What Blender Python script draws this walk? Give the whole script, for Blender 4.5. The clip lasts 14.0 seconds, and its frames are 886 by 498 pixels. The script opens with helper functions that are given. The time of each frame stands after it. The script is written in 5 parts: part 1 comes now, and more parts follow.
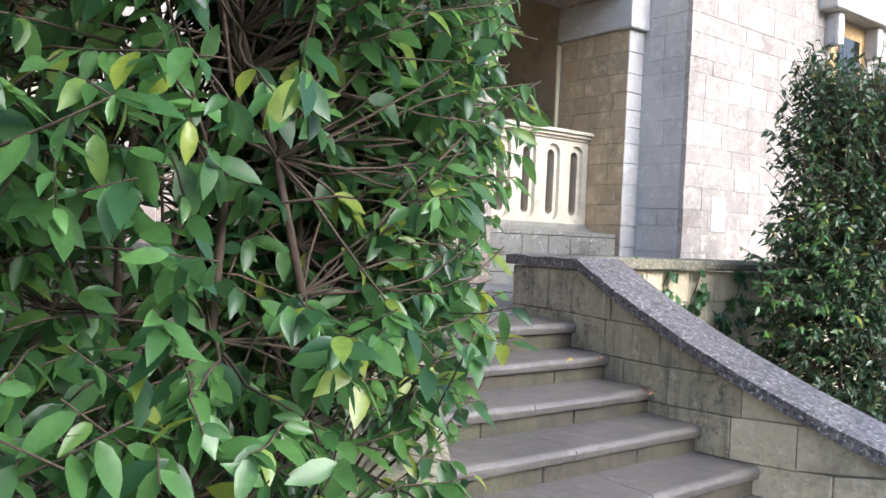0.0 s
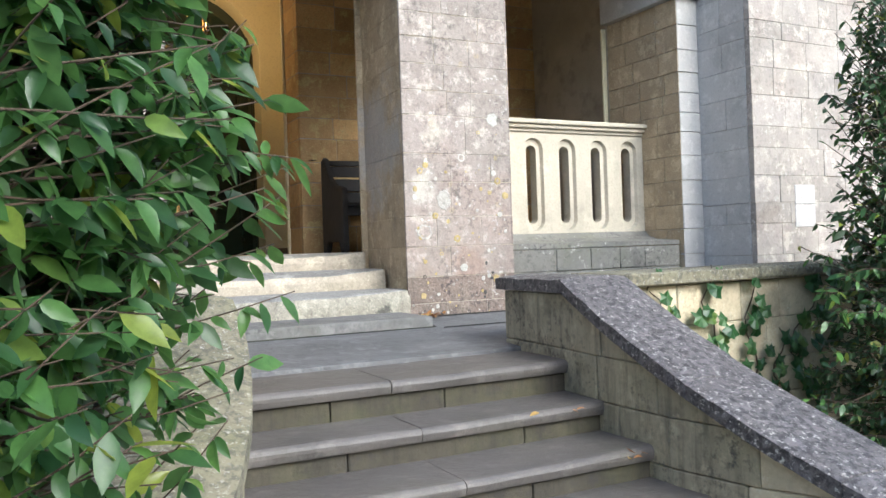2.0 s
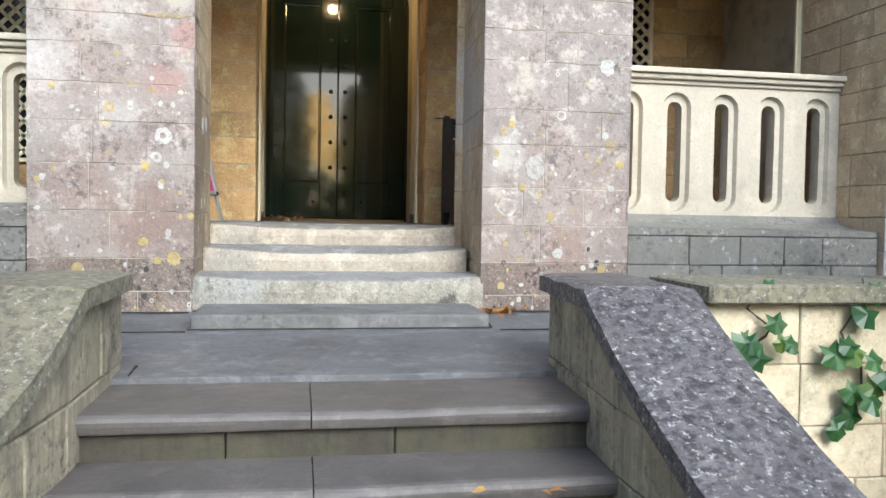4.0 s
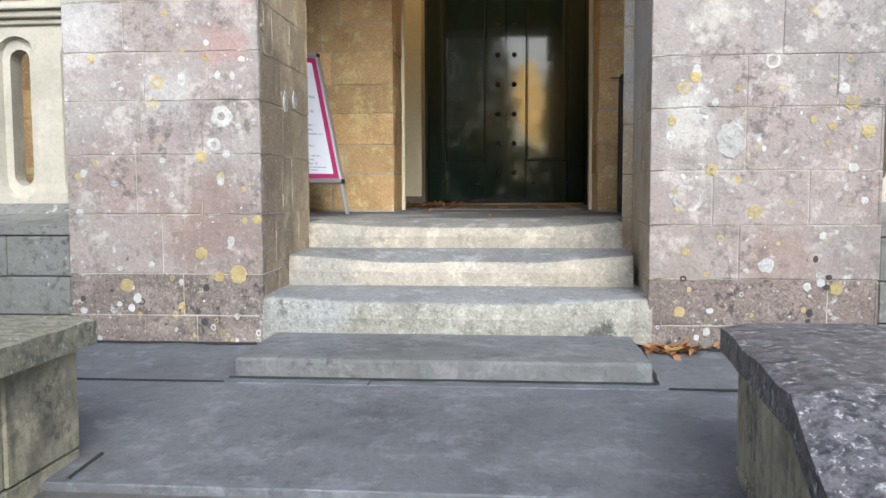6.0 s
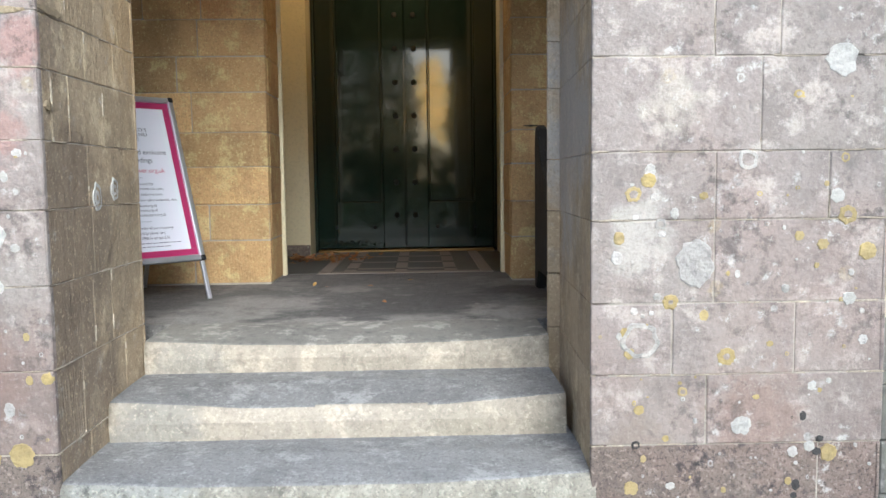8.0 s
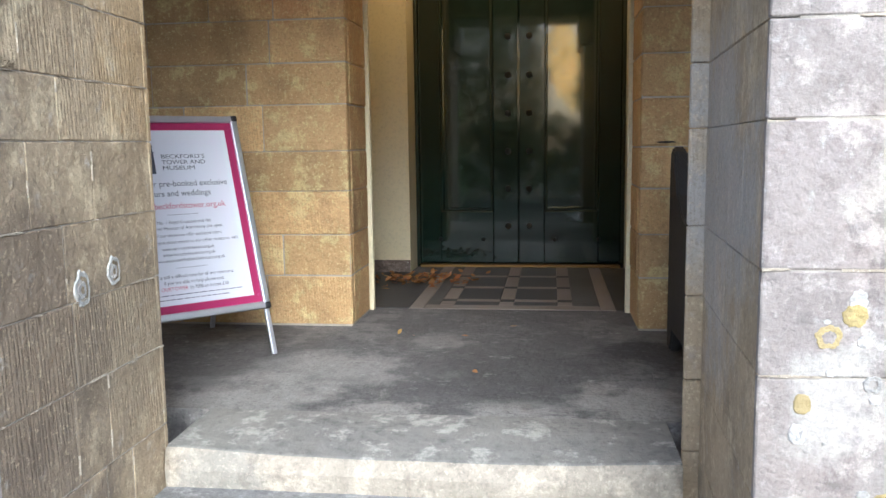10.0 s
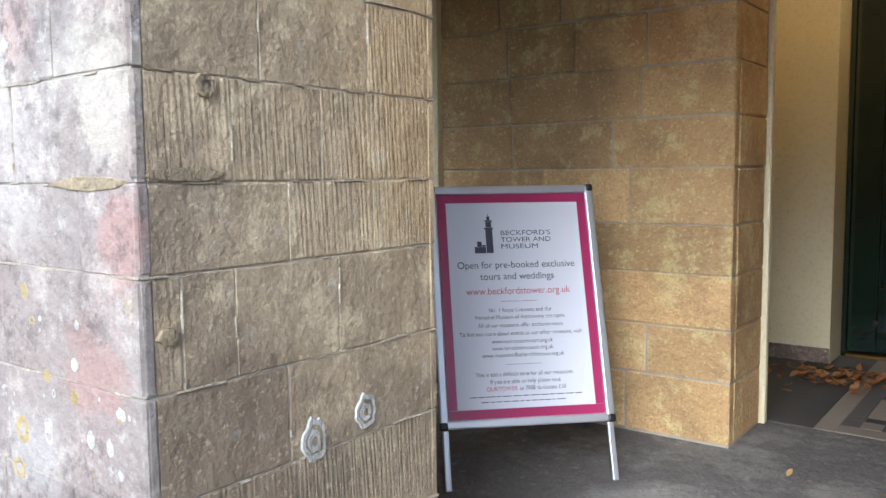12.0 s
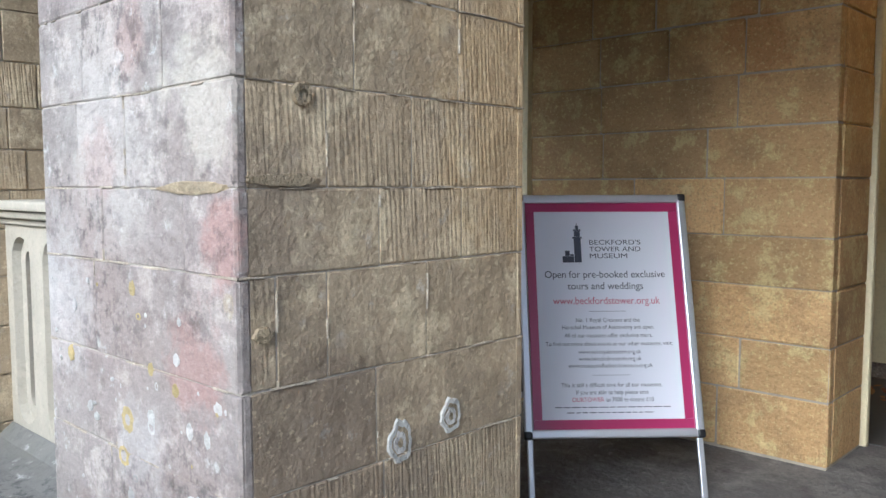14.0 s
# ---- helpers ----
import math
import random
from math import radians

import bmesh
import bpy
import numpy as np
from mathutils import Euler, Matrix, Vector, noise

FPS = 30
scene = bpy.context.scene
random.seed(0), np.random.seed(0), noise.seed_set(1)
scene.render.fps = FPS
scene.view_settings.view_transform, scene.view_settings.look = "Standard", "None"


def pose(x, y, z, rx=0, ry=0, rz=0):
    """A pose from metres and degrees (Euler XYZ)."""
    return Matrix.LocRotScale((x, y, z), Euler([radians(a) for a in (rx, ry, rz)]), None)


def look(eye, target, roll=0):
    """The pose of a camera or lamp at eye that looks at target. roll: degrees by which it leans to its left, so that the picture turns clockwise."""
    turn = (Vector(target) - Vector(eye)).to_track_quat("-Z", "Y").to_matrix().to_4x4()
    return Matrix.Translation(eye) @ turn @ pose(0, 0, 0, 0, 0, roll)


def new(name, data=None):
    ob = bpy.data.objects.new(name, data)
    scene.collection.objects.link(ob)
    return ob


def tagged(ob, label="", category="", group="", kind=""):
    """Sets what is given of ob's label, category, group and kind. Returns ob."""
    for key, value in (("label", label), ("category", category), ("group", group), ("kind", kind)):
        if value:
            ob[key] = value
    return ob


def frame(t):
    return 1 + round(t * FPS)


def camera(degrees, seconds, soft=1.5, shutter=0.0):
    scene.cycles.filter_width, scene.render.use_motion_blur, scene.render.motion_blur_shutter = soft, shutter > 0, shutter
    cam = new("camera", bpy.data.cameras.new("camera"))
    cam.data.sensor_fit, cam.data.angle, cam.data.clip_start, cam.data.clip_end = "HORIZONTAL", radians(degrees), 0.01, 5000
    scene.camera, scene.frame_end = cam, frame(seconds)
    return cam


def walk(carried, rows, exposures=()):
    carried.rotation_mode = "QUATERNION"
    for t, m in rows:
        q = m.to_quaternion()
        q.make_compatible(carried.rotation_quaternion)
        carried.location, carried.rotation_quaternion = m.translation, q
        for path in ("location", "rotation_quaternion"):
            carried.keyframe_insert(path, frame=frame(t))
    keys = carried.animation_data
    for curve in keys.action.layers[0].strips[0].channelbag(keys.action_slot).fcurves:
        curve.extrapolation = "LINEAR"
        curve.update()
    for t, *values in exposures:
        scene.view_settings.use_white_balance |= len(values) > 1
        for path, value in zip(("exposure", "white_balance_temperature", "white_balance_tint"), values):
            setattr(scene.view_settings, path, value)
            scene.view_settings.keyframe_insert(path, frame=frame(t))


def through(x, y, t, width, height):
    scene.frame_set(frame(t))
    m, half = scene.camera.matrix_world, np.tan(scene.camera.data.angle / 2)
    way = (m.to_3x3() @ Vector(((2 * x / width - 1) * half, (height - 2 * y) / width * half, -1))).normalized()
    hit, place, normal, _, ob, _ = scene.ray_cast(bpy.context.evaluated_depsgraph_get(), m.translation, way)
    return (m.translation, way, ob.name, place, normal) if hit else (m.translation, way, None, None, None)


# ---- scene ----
cam = camera(57.1, 14.0)
METRES, EYE, TILT, LEAN, TURN = 7.3, 1.5, 0.0, 0.0, -35.2
PATH = [
    (0, (0.035, 0.556, 1.455), (1.26, 2.137, 1.421), 2.6),
    (0.5, (0.337, 0.54, 1.469), (1.364, 2.256, 1.507), 1.0),
    (1, (0.675, 0.513, 1.493), (1.593, 2.289, 1.541), 0.5),
    (1.5, (1.008, 0.616, 1.493), (1.946, 2.382, 1.508), -0.0),
    (2, (1.336, 0.726, 1.5), (2.259, 2.5, 1.508), -2.0),
    (2.5, (1.695, 0.833, 1.519), (2.441, 2.688, 1.524), -2.6),
    (2.7, (1.825, 0.878, 1.509), (2.53, 2.749, 1.506), -2.4),
    (4.8, (2.977, 1.798, 1.626), (3.103, 3.79, 1.493), 2.4),
    (5, (3.023, 1.937, 1.633), (3.102, 3.93, 1.491), 2.4),
    (5.5, (3.117, 2.225, 1.642), (3.017, 4.218, 1.508), 1.3),
    (6, (3.109, 2.508, 1.685), (2.936, 4.495, 1.535), -0.2),
    (6.5, (3.113, 2.746, 1.763), (3.024, 4.734, 1.564), -0.6),
    (7, (3.142, 2.969, 1.872), (3.095, 4.961, 1.699), -1.1),
    (7.5, (3.136, 3.2, 1.957), (3.14, 5.194, 1.803), -1.6),
    (7.7, (3.136, 3.277, 2.018), (3.193, 5.27, 1.86), -0.7),
    (9.8, (3.249, 4.082, 2.366), (3.089, 6.059, 2.108), 0.0),
    (10, (3.253, 4.174, 2.395), (2.993, 6.141, 2.142), -0.8),
    (10.5, (3.259, 4.431, 2.462), (2.856, 6.376, 2.228), -2.1),
    (10.8, (3.238, 4.568, 2.522), (2.751, 6.497, 2.316), -2.4),
    (11, (3.247, 4.643, 2.55), (2.658, 6.541, 2.334), -3.0),
    (11.5, (3.255, 4.827, 2.58), (2.318, 6.584, 2.397), -1.2),
    (12, (3.269, 4.916, 2.574), (2.065, 6.502, 2.394), -0.6),
    (12.5, (3.27, 4.919, 2.567), (1.96, 6.418, 2.376), -0.7),
    (13, (3.281, 4.918, 2.57), (1.931, 6.383, 2.391), -0.5),
    (13.5, (3.285, 4.911, 2.57), (1.918, 6.362, 2.405), -0.1),
    (14, (3.279, 4.904, 2.571), (1.91, 6.353, 2.414), -0.1),
]
EXPOSURES = [(0.0, 1.62, 5750, 11), (1.0, 1.3, 5750, 7), (2.5, 1.38, 5750, 5), (5.0, 1.14, 5550, 6), (7.5, 1.15, 5500, 5), (10.0, 1.47, 5280, 6), (11.0, 1.97, 5150, 7), (11.5, 1.78, 5250, 7), (12.5, 1.08, 5280, 7), (14.0, 1.04, 5250, 6)]
walk(cam, [(t, look(eye, target, roll)) for t, eye, target, roll in PATH], EXPOSURES)

# ---- light: a bright hazy sky, the veiled sun high in front of the facade ----
world = bpy.data.worlds.new("world")
scene.world = world
world.use_nodes = True
sky = world.node_tree.nodes.new("ShaderNodeTexSky")
sky.sky_type, sky.sun_disc = "NISHITA", False
sky.sun_elevation, sky.sun_rotation, sky.dust_density = radians(34), radians(167), 3.0
world.node_tree.nodes["Background"].inputs[1].default_value = 0.15
world.node_tree.links.new(sky.outputs[0], world.node_tree.nodes["Background"].inputs[0])

sun = new("sun", bpy.data.lights.new("sun", "SUN"))
sun.data.energy, sun.data.angle, sun.data.color = 1.4, radians(34), (1.0, 0.97, 0.92)
sun.matrix_world = look((5.6, -12, 10.6), (2.9, 0, 2.4))

lamp = new("lantern_light", bpy.data.lights.new("lantern_light", "POINT"))
lamp.data.energy, lamp.data.color, lamp.data.shadow_soft_size = 9.0, (1.0, 0.62, 0.28), 0.05
lamp.location = (3.0, 9.15, 3.92)


# ---- materials ----
def link(m, a, b):
    m.node_tree.links.new(a, b)


def node(m, kind, **values):
    n = m.node_tree.nodes.new(kind)
    for key, value in values.items():
        n.inputs[key].default_value = value
    return n


def principled(name, colour=(0.5, 0.5, 0.5), rough=0.8, metal=0.0):
    m = bpy.data.materials.new(name)
    m.use_nodes = True
    b = m.node_tree.nodes["Principled BSDF"]
    b.inputs["Base Color"].default_value = (*colour, 1)
    b.inputs["Roughness"].default_value, b.inputs["Metallic"].default_value = rough, metal
    return m, b


def place(m, spread=7.0):
    """World place, shifted for each object so that no two pieces carry the same pattern."""
    geo, info, add = node(m, "ShaderNodeNewGeometry"), node(m, "ShaderNodeObjectInfo"), m.node_tree.nodes.new("ShaderNodeVectorMath")
    mul = m.node_tree.nodes.new("ShaderNodeMath")
    mul.operation, mul.inputs[1].default_value = "MULTIPLY", spread
    add.operation = "ADD"
    link(m, info.outputs["Random"], mul.inputs[0])
    link(m, geo.outputs["Position"], add.inputs[0])
    link(m, mul.outputs[0], add.inputs[1])
    return add.outputs[0], info.outputs["Random"], geo.outputs["Position"]


def noise_of(m, where, scale, detail=5.0, rough=0.6):
    n = node(m, "ShaderNodeTexNoise", Scale=scale, Detail=detail, Roughness=rough)
    link(m, where, n.inputs["Vector"])
    return n.outputs["Fac"]


def ramp(m, fac, lo, hi, a=0.0, b=1.0):
    n = m.node_tree.nodes.new("ShaderNodeMapRange")
    n.clamp = True
    for k, v in zip((1, 2, 3, 4), (lo, hi, a, b)):
        n.inputs[k].default_value = v
    link(m, fac, n.inputs[0])
    return n.outputs[0]


def times(m, a, b):
    n = m.node_tree.nodes.new("ShaderNodeMath")
    n.operation = "MULTIPLY"
    link(m, a, n.inputs[0])
    if isinstance(b, float):
        n.inputs[1].default_value = b
    else:
        link(m, b, n.inputs[1])
    return n.outputs[0]


def blend(m, fac, a, b):
    """Mixes two colours; each is a tuple or a socket."""
    n = m.node_tree.nodes.new("ShaderNodeMix")
    n.data_type = "RGBA"
    link(m, fac, n.inputs[0])
    for k, c in ((6, a), (7, b)):
        if isinstance(c, tuple):
            n.inputs[k].default_value = (*c, 1)
        else:
            link(m, c, n.inputs[k])
    return n.outputs[2]


def bump(m, bsdf, height, strength, distance, before=None):
    n = node(m, "ShaderNodeBump", Strength=strength, Distance=distance)
    link(m, height, n.inputs["Height"])
    if before:
        link(m, before, n.inputs["Normal"])
    link(m, n.outputs[0], bsdf.inputs["Normal"])
    return n.outputs[0]


def stone(name, a, b, dark=(0.09, 0.085, 0.075), stain=0.35, white=0.0, yellow=0.0, red=0.0, black=0.0, moss=0.0, tool=0.0, relief=1.0, rough=0.9, piece=0.35, crust=0.0, flake=0.0, worn=0.0, streak=0.0, soot=0.0, areas=()):
    m, bs = principled(name, a, rough)
    at, rnd, pos = place(m)
    col = blend(m, ramp(m, noise_of(m, at, 2.2), 0.35, 0.65), a, b)
    tint = blend(m, rnd, tuple(c * (1 - piece) for c in a), tuple(min(0.85, c * (1 + piece * 0.45)) for c in b))
    half = node(m, "ShaderNodeValue")
    half.outputs[0].default_value = 0.5
    col = blend(m, half.outputs[0], col, tint)
    grain = noise_of(m, at, 55.0, 6.0, 0.7)
    col = blend(m, ramp(m, grain, 0.5, 0.75, 0.0, 0.5), col, tuple(c * 0.55 for c in a))
    col = blend(m, ramp(m, noise_of(m, pos, 3.1, 8.0, 0.68), 0.52, 0.74, 0.0, stain), col, dark)
    if flake:
        pale = tuple(min(0.75, c * 1.45) for c in a)
        col = blend(m, ramp(m, noise_of(m, pos, 7.5, 9.0, 0.75), 0.53, 0.6, 0.0, flake), col, pale)
        col = blend(m, ramp(m, noise_of(m, at, 13.0, 7.0, 0.7), 0.56, 0.66, 0.0, flake * 0.7), col, tuple(c * 0.5 for c in b))
    if streak:
        long = m.node_tree.nodes.new("ShaderNodeMapping")
        long.inputs["Scale"].default_value = (1, 1, 0.1)
        link(m, pos, long.inputs["Vector"])
        col = blend(m, ramp(m, noise_of(m, long.outputs[0], 22.0, 6.0, 0.65), 0.48, 0.68, 0.0, streak), col, dark)
    if worn:
        col = blend(m, ramp(m, noise_of(m, pos, 1.15, 9.0, 0.62), 0.5, 0.54, 0.0, worn), col, (0.36, 0.345, 0.315))
    # ragged areas of another tone, stains and wear among them: place, radius, strength, colour
    for spot, radius, strength, tone in areas:
        away = m.node_tree.nodes.new("ShaderNodeVectorMath")
        away.operation, away.inputs[1].default_value = "DISTANCE", spot
        link(m, pos, away.inputs[0])
        ragged = m.node_tree.nodes.new("ShaderNodeMath")
        ragged.operation, ragged.inputs[1].default_value = "MULTIPLY_ADD", radius * 2.6
        link(m, noise_of(m, pos, 1.4 / radius, 9.0, 0.68), ragged.inputs[0])
        link(m, away.outputs["Value"], ragged.inputs[2])
        col = blend(m, ramp(m, ragged.outputs[0], radius * 2.3, radius * 1.85, 0.0, strength), col, tone)
    if red:
        col = blend(m, ramp(m, noise_of(m, pos, 1.7, 6.0, 0.6), 0.5, 0.68, 0.0, red), col, (0.33, 0.235, 0.195))
    if moss:
        col = blend(m, ramp(m, noise_of(m, pos, 2.4, 7.0, 0.65), 0.5, 0.7, 0.0, moss), col, (0.14, 0.15, 0.06))
    if black:
        spots = times(m, ramp(m, noise_of(m, pos, 34.0 if crust else 26.0, 7.0, 0.7), 0.46 if crust else 0.5, 0.58 if crust else 0.62), ramp(m, noise_of(m, pos, 3.4, 4.0), 0.05 if crust else 0.4, 0.4 if crust else 0.62))
        col = blend(m, times(m, spots, black), col, (0.035, 0.033, 0.035))
    if white:
        spots = times(m, ramp(m, noise_of(m, pos, 46.0 if crust else 19.0, 8.0, 0.72), 0.56 if crust else 0.57, 0.64 if crust else 0.66), ramp(m, noise_of(m, pos, 4.5, 4.0), 0.2 if crust else 0.42, 0.5 if crust else 0.6))
        col = blend(m, times(m, spots, white), col, (0.68, 0.67, 0.62))
    if yellow:
        v = node(m, "ShaderNodeTexVoronoi", Scale=8.0, Randomness=1.0)
        warp = node(m, "ShaderNodeTexNoise", Scale=14.0, Detail=4.0)
        link(m, pos, warp.inputs["Vector"])
        shift = m.node_tree.nodes.new("ShaderNodeVectorMath")
        shift.operation, shift.inputs[2].default_value = "MULTIPLY_ADD", (0, 0, 0)
        link(m, warp.outputs["Color"], shift.inputs[0])
        shift.inputs[1].default_value = (0.05, 0.05, 0.05)
        link(m, pos, shift.inputs[2])
        link(m, shift.outputs[0], v.inputs["Vector"])
        few = m.node_tree.nodes.new("ShaderNodeSeparateColor")
        link(m, v.outputs["Color"], few.inputs[0])
        spots = times(m, ramp(m, v.outputs["Distance"], 0.2, 0.15), ramp(m, few.outputs[0], 0.78, 0.8))
        spots = times(m, spots, ramp(m, noise_of(m, pos, 60.0, 3.0), 0.35, 0.55))
        col = blend(m, times(m, spots, yellow), col, (0.42, 0.31, 0.11))
    if soot:
        col = blend(m, times(m, ramp(m, noise_of(m, at, 95.0, 4.0, 0.7), 0.52, 0.62), soot), col, tuple(c * 0.42 for c in b))
        col = blend(m, times(m, ramp(m, noise_of(m, pos, 70.0, 4.0, 0.7), 0.57, 0.64), soot), col, tuple(min(0.8, c * 1.5) for c in a))
    link(m, col, bs.inputs["Base Color"])
    first = bump(m, bs, grain, 0.45 * relief, 0.006)
    second = bump(m, bs, noise_of(m, at, 9.0, 6.0, 0.6), 0.6 * relief, 0.02, first)
    if tool:
        w = node(m, "ShaderNodeTexWave", Scale=44.0, Distortion=7.0, Detail=5.0)
        w.inputs["Detail Scale"].default_value = 1.2
        w.bands_direction = "DIAGONAL"
        flat = m.node_tree.nodes.new("ShaderNodeMapping")
        flat.inputs["Scale"].default_value = (1, 1, 0.06)
        link(m, at, flat.inputs["Vector"])
        link(m, flat.outputs[0], w.inputs["Vector"])
        some = times(m, times(m, w.outputs["Fac"], ramp(m, noise_of(m, at, 3.0, 3.0), 0.35, 0.6)), ramp(m, rnd, 0.45, 0.55, 0.08, 1.0))
        bump(m, bs, some, tool, 0.004, second)
    return m


FRONT = stone("weathered_ashlar", (0.38, 0.335, 0.295), (0.27, 0.23, 0.208), dark=(0.11, 0.097, 0.09), stain=0.7, white=0.65, yellow=0.25, red=0.38, black=0.6, flake=0.6, relief=1.5, piece=0.33, soot=0.16, areas=(((1.62, 5.64, 2.68), 0.3, 0.5, (0.56, 0.52, 0.46)), ((1.42, 5.64, 2.3), 0.2, 0.55, (0.55, 0.53, 0.49)), ((2.02, 5.64, 2.72), 0.14, 0.5, (0.58, 0.54, 0.44)), ((2.0, 5.64, 1.5), 0.26, 0.6, (0.20, 0.145, 0.12)), ((1.77, 5.64, 2.85), 0.075, 0.32, (0.40, 0.22, 0.185)), ((2.07, 5.64, 2.48), 0.085, 0.55, (0.40, 0.21, 0.175)), ((1.98, 5.64, 2.24), 0.105, 0.48, (0.40, 0.21, 0.175)), ((1.62, 5.64, 2.62), 0.09, 0.25, (0.40, 0.22, 0.185)), ((3.75, 5.64, 1.95), 0.12, 0.6, (0.52, 0.49, 0.43)), ((3.85, 5.64, 2.3), 0.1, 0.5, (0.50, 0.46, 0.38)), ((1.75, 5.64, 2.05), 0.12, 0.5, (0.50, 0.48, 0.45)), ((4.1, 5.64, 1.42), 0.16, 0.5, (0.24, 0.15, 0.11)), ((1.85, 5.64, 1.55), 0.2, 0.55, (0.22, 0.15, 0.12)), ((1.5, 5.64, 1.75), 0.2, 0.45, (0.24, 0.17, 0.14)), ((3.75, 5.64, 1.3), 0.14, 0.5, (0.25, 0.20, 0.155))))
JAMB = stone("tooled_ashlar", (0.55, 0.435, 0.285), (0.39, 0.30, 0.19), dark=(0.13, 0.10, 0.07), stain=0.75, white=0.3, tool=0.42, soot=0.3, flake=0.45, piece=0.42, relief=1.5, areas=(((2.12, 5.8, 1.5), 0.33, 0.65, (0.155, 0.12, 0.092)), ((2.12, 5.72, 1.95), 0.4, 0.75, (0.18, 0.135, 0.095)), ((2.12, 6.2, 1.85), 0.33, 0.55, (0.21, 0.17, 0.12)), ((2.12, 5.7, 2.5), 0.16, 0.5, (0.19, 0.145, 0.11)), ((2.12, 6.4, 2.75), 0.35, 0.6, (0.48, 0.335, 0.17)), ((3.62, 6.1, 2.3), 0.5, 0.75, (0.43, 0.41, 0.38))))
OCHRE = stone("golden_ashlar", (0.72, 0.485, 0.235), (0.54, 0.345, 0.155), dark=(0.16, 0.10, 0.055), stain=0.6, tool=0.4, relief=2.0, piece=0.75, flake=0.36, soot=0.4, areas=(((2.0, 7.97, 3.12), 0.16, 0.65, (0.40, 0.205, 0.085)), ((1.15, 7.97, 3.15), 0.45, 0.3, (0.24, 0.165, 0.095)), ((0.9, 7.97, 2.7), 0.3, 0.25, (0.26, 0.185, 0.11))))
WING = stone("grey_rubble_ashlar", (0.45, 0.405, 0.355), (0.33, 0.30, 0.275), stain=0.6, white=0.5, black=0.35, red=0.25, piece=0.5, flake=0.5)
PALE = stone("pale_pier_stone", (0.52, 0.51, 0.49), (0.45, 0.435, 0.42), stain=0.3, piece=0.18, flake=0.3)
BALUSTER = stone("cream_balustrade_stone", (0.51, 0.465, 0.37), (0.43, 0.39, 0.31), stain=0.3, piece=0.1, relief=0.6, flake=0.2)
PLINTH = stone("dark_plinth_stone", (0.26, 0.25, 0.22), (0.17, 0.165, 0.15), stain=0.7, white=0.7, black=0.8, moss=0.25)
GARDEN = stone("mossy_garden_stone", (0.46, 0.40, 0.275), (0.29, 0.255, 0.18), dark=(0.045, 0.045, 0.038), stain=0.9, moss=0.3, black=0.75, flake=0.3, piece=0.45, streak=0.45)
CREAMY = stone("cream_garden_stone", (0.66, 0.57, 0.40), (0.54, 0.46, 0.32), dark=(0.10, 0.10, 0.075), stain=0.6, moss=0.15, black=0.3, flake=0.35, piece=0.4)
COPING = stone("lichened_coping", (0.16, 0.146, 0.15), (0.10, 0.09, 0.094), rough=0.5, stain=0.45, white=0.62, black=0.95, relief=2.4, crust=1.0, flake=0.4)
COPING_MOSSY = stone("mossy_coping", (0.29, 0.265, 0.18), (0.20, 0.185, 0.13), dark=(0.08, 0.08, 0.06), stain=0.5, moss=0.4, white=0.4, black=0.5, relief=1.6, crust=1.0)
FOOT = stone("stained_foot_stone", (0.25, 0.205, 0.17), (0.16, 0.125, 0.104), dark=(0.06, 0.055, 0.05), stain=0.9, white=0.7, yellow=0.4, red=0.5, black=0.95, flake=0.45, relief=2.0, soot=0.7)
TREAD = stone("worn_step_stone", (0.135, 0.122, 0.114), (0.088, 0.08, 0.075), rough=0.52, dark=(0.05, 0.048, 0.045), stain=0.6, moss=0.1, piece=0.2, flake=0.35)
# riser tone holds moss and, painted in, the shadow beneath the nosings
RISER = stone("mossy_shaded_riser", (0.078, 0.068, 0.048), (0.048, 0.043, 0.032), dark=(0.02, 0.02, 0.018), stain=0.75, moss=0.25, black=0.6, flake=0.2, streak=0.5)
PAVING = stone("grey_landing_stone", (0.155, 0.157, 0.161), (0.103, 0.105, 0.109), rough=0.6, dark=(0.035, 0.035, 0.035), stain=0.75, black=0.45, piece=0.2, relief=1.2, flake=0.5)
SLAB = stone("pale_grey_slab", (0.19, 0.187, 0.18), (0.135, 0.132, 0.128), dark=(0.05, 0.048, 0.045), stain=0.65, black=0.55, moss=0.1, relief=1.3, flake=0.4)
WORN_TOP = stone("pale_worn_tread", (0.30, 0.285, 0.25), (0.22, 0.21, 0.19), dark=(0.1, 0.095, 0.085), stain=0.5, black=0.3, relief=1.2, flake=0.8)
WORN = stone("pale_worn_step", (0.49, 0.43, 0.34), (0.40, 0.355, 0.285), dark=(0.17, 0.155, 0.125), stain=0.6, moss=0.12, black=0.3, relief=1.4, flake=0.4, streak=0.22, soot=0.3, areas=(((2.25, 6.0, 1.3), 0.16, 0.6, (0.27, 0.26, 0.24)), ((2.3, 6.36, 1.45), 0.14, 0.5, (0.29, 0.28, 0.25))))
WORN_LOW = stone("grey_worn_step", (0.36, 0.335, 0.27), (0.27, 0.25, 0.205), dark=(0.09, 0.085, 0.07), stain=0.75, moss=0.2, black=0.75, relief=1.6, flake=0.45, streak=0.3, soot=0.5, areas=(((2.3, 5.64, 1.2), 0.2, 0.6, (0.34, 0.34, 0.335)), ((3.45, 5.64, 1.12), 0.06, 0.8, (0.05, 0.05, 0.045))))
STEP_TOP = stone("grey_worn_tread", (0.29, 0.283, 0.27), (0.215, 0.21, 0.203), dark=(0.09, 0.088, 0.083), stain=0.5, black=0.3, relief=1.2, flake=0.6, soot=0.4)
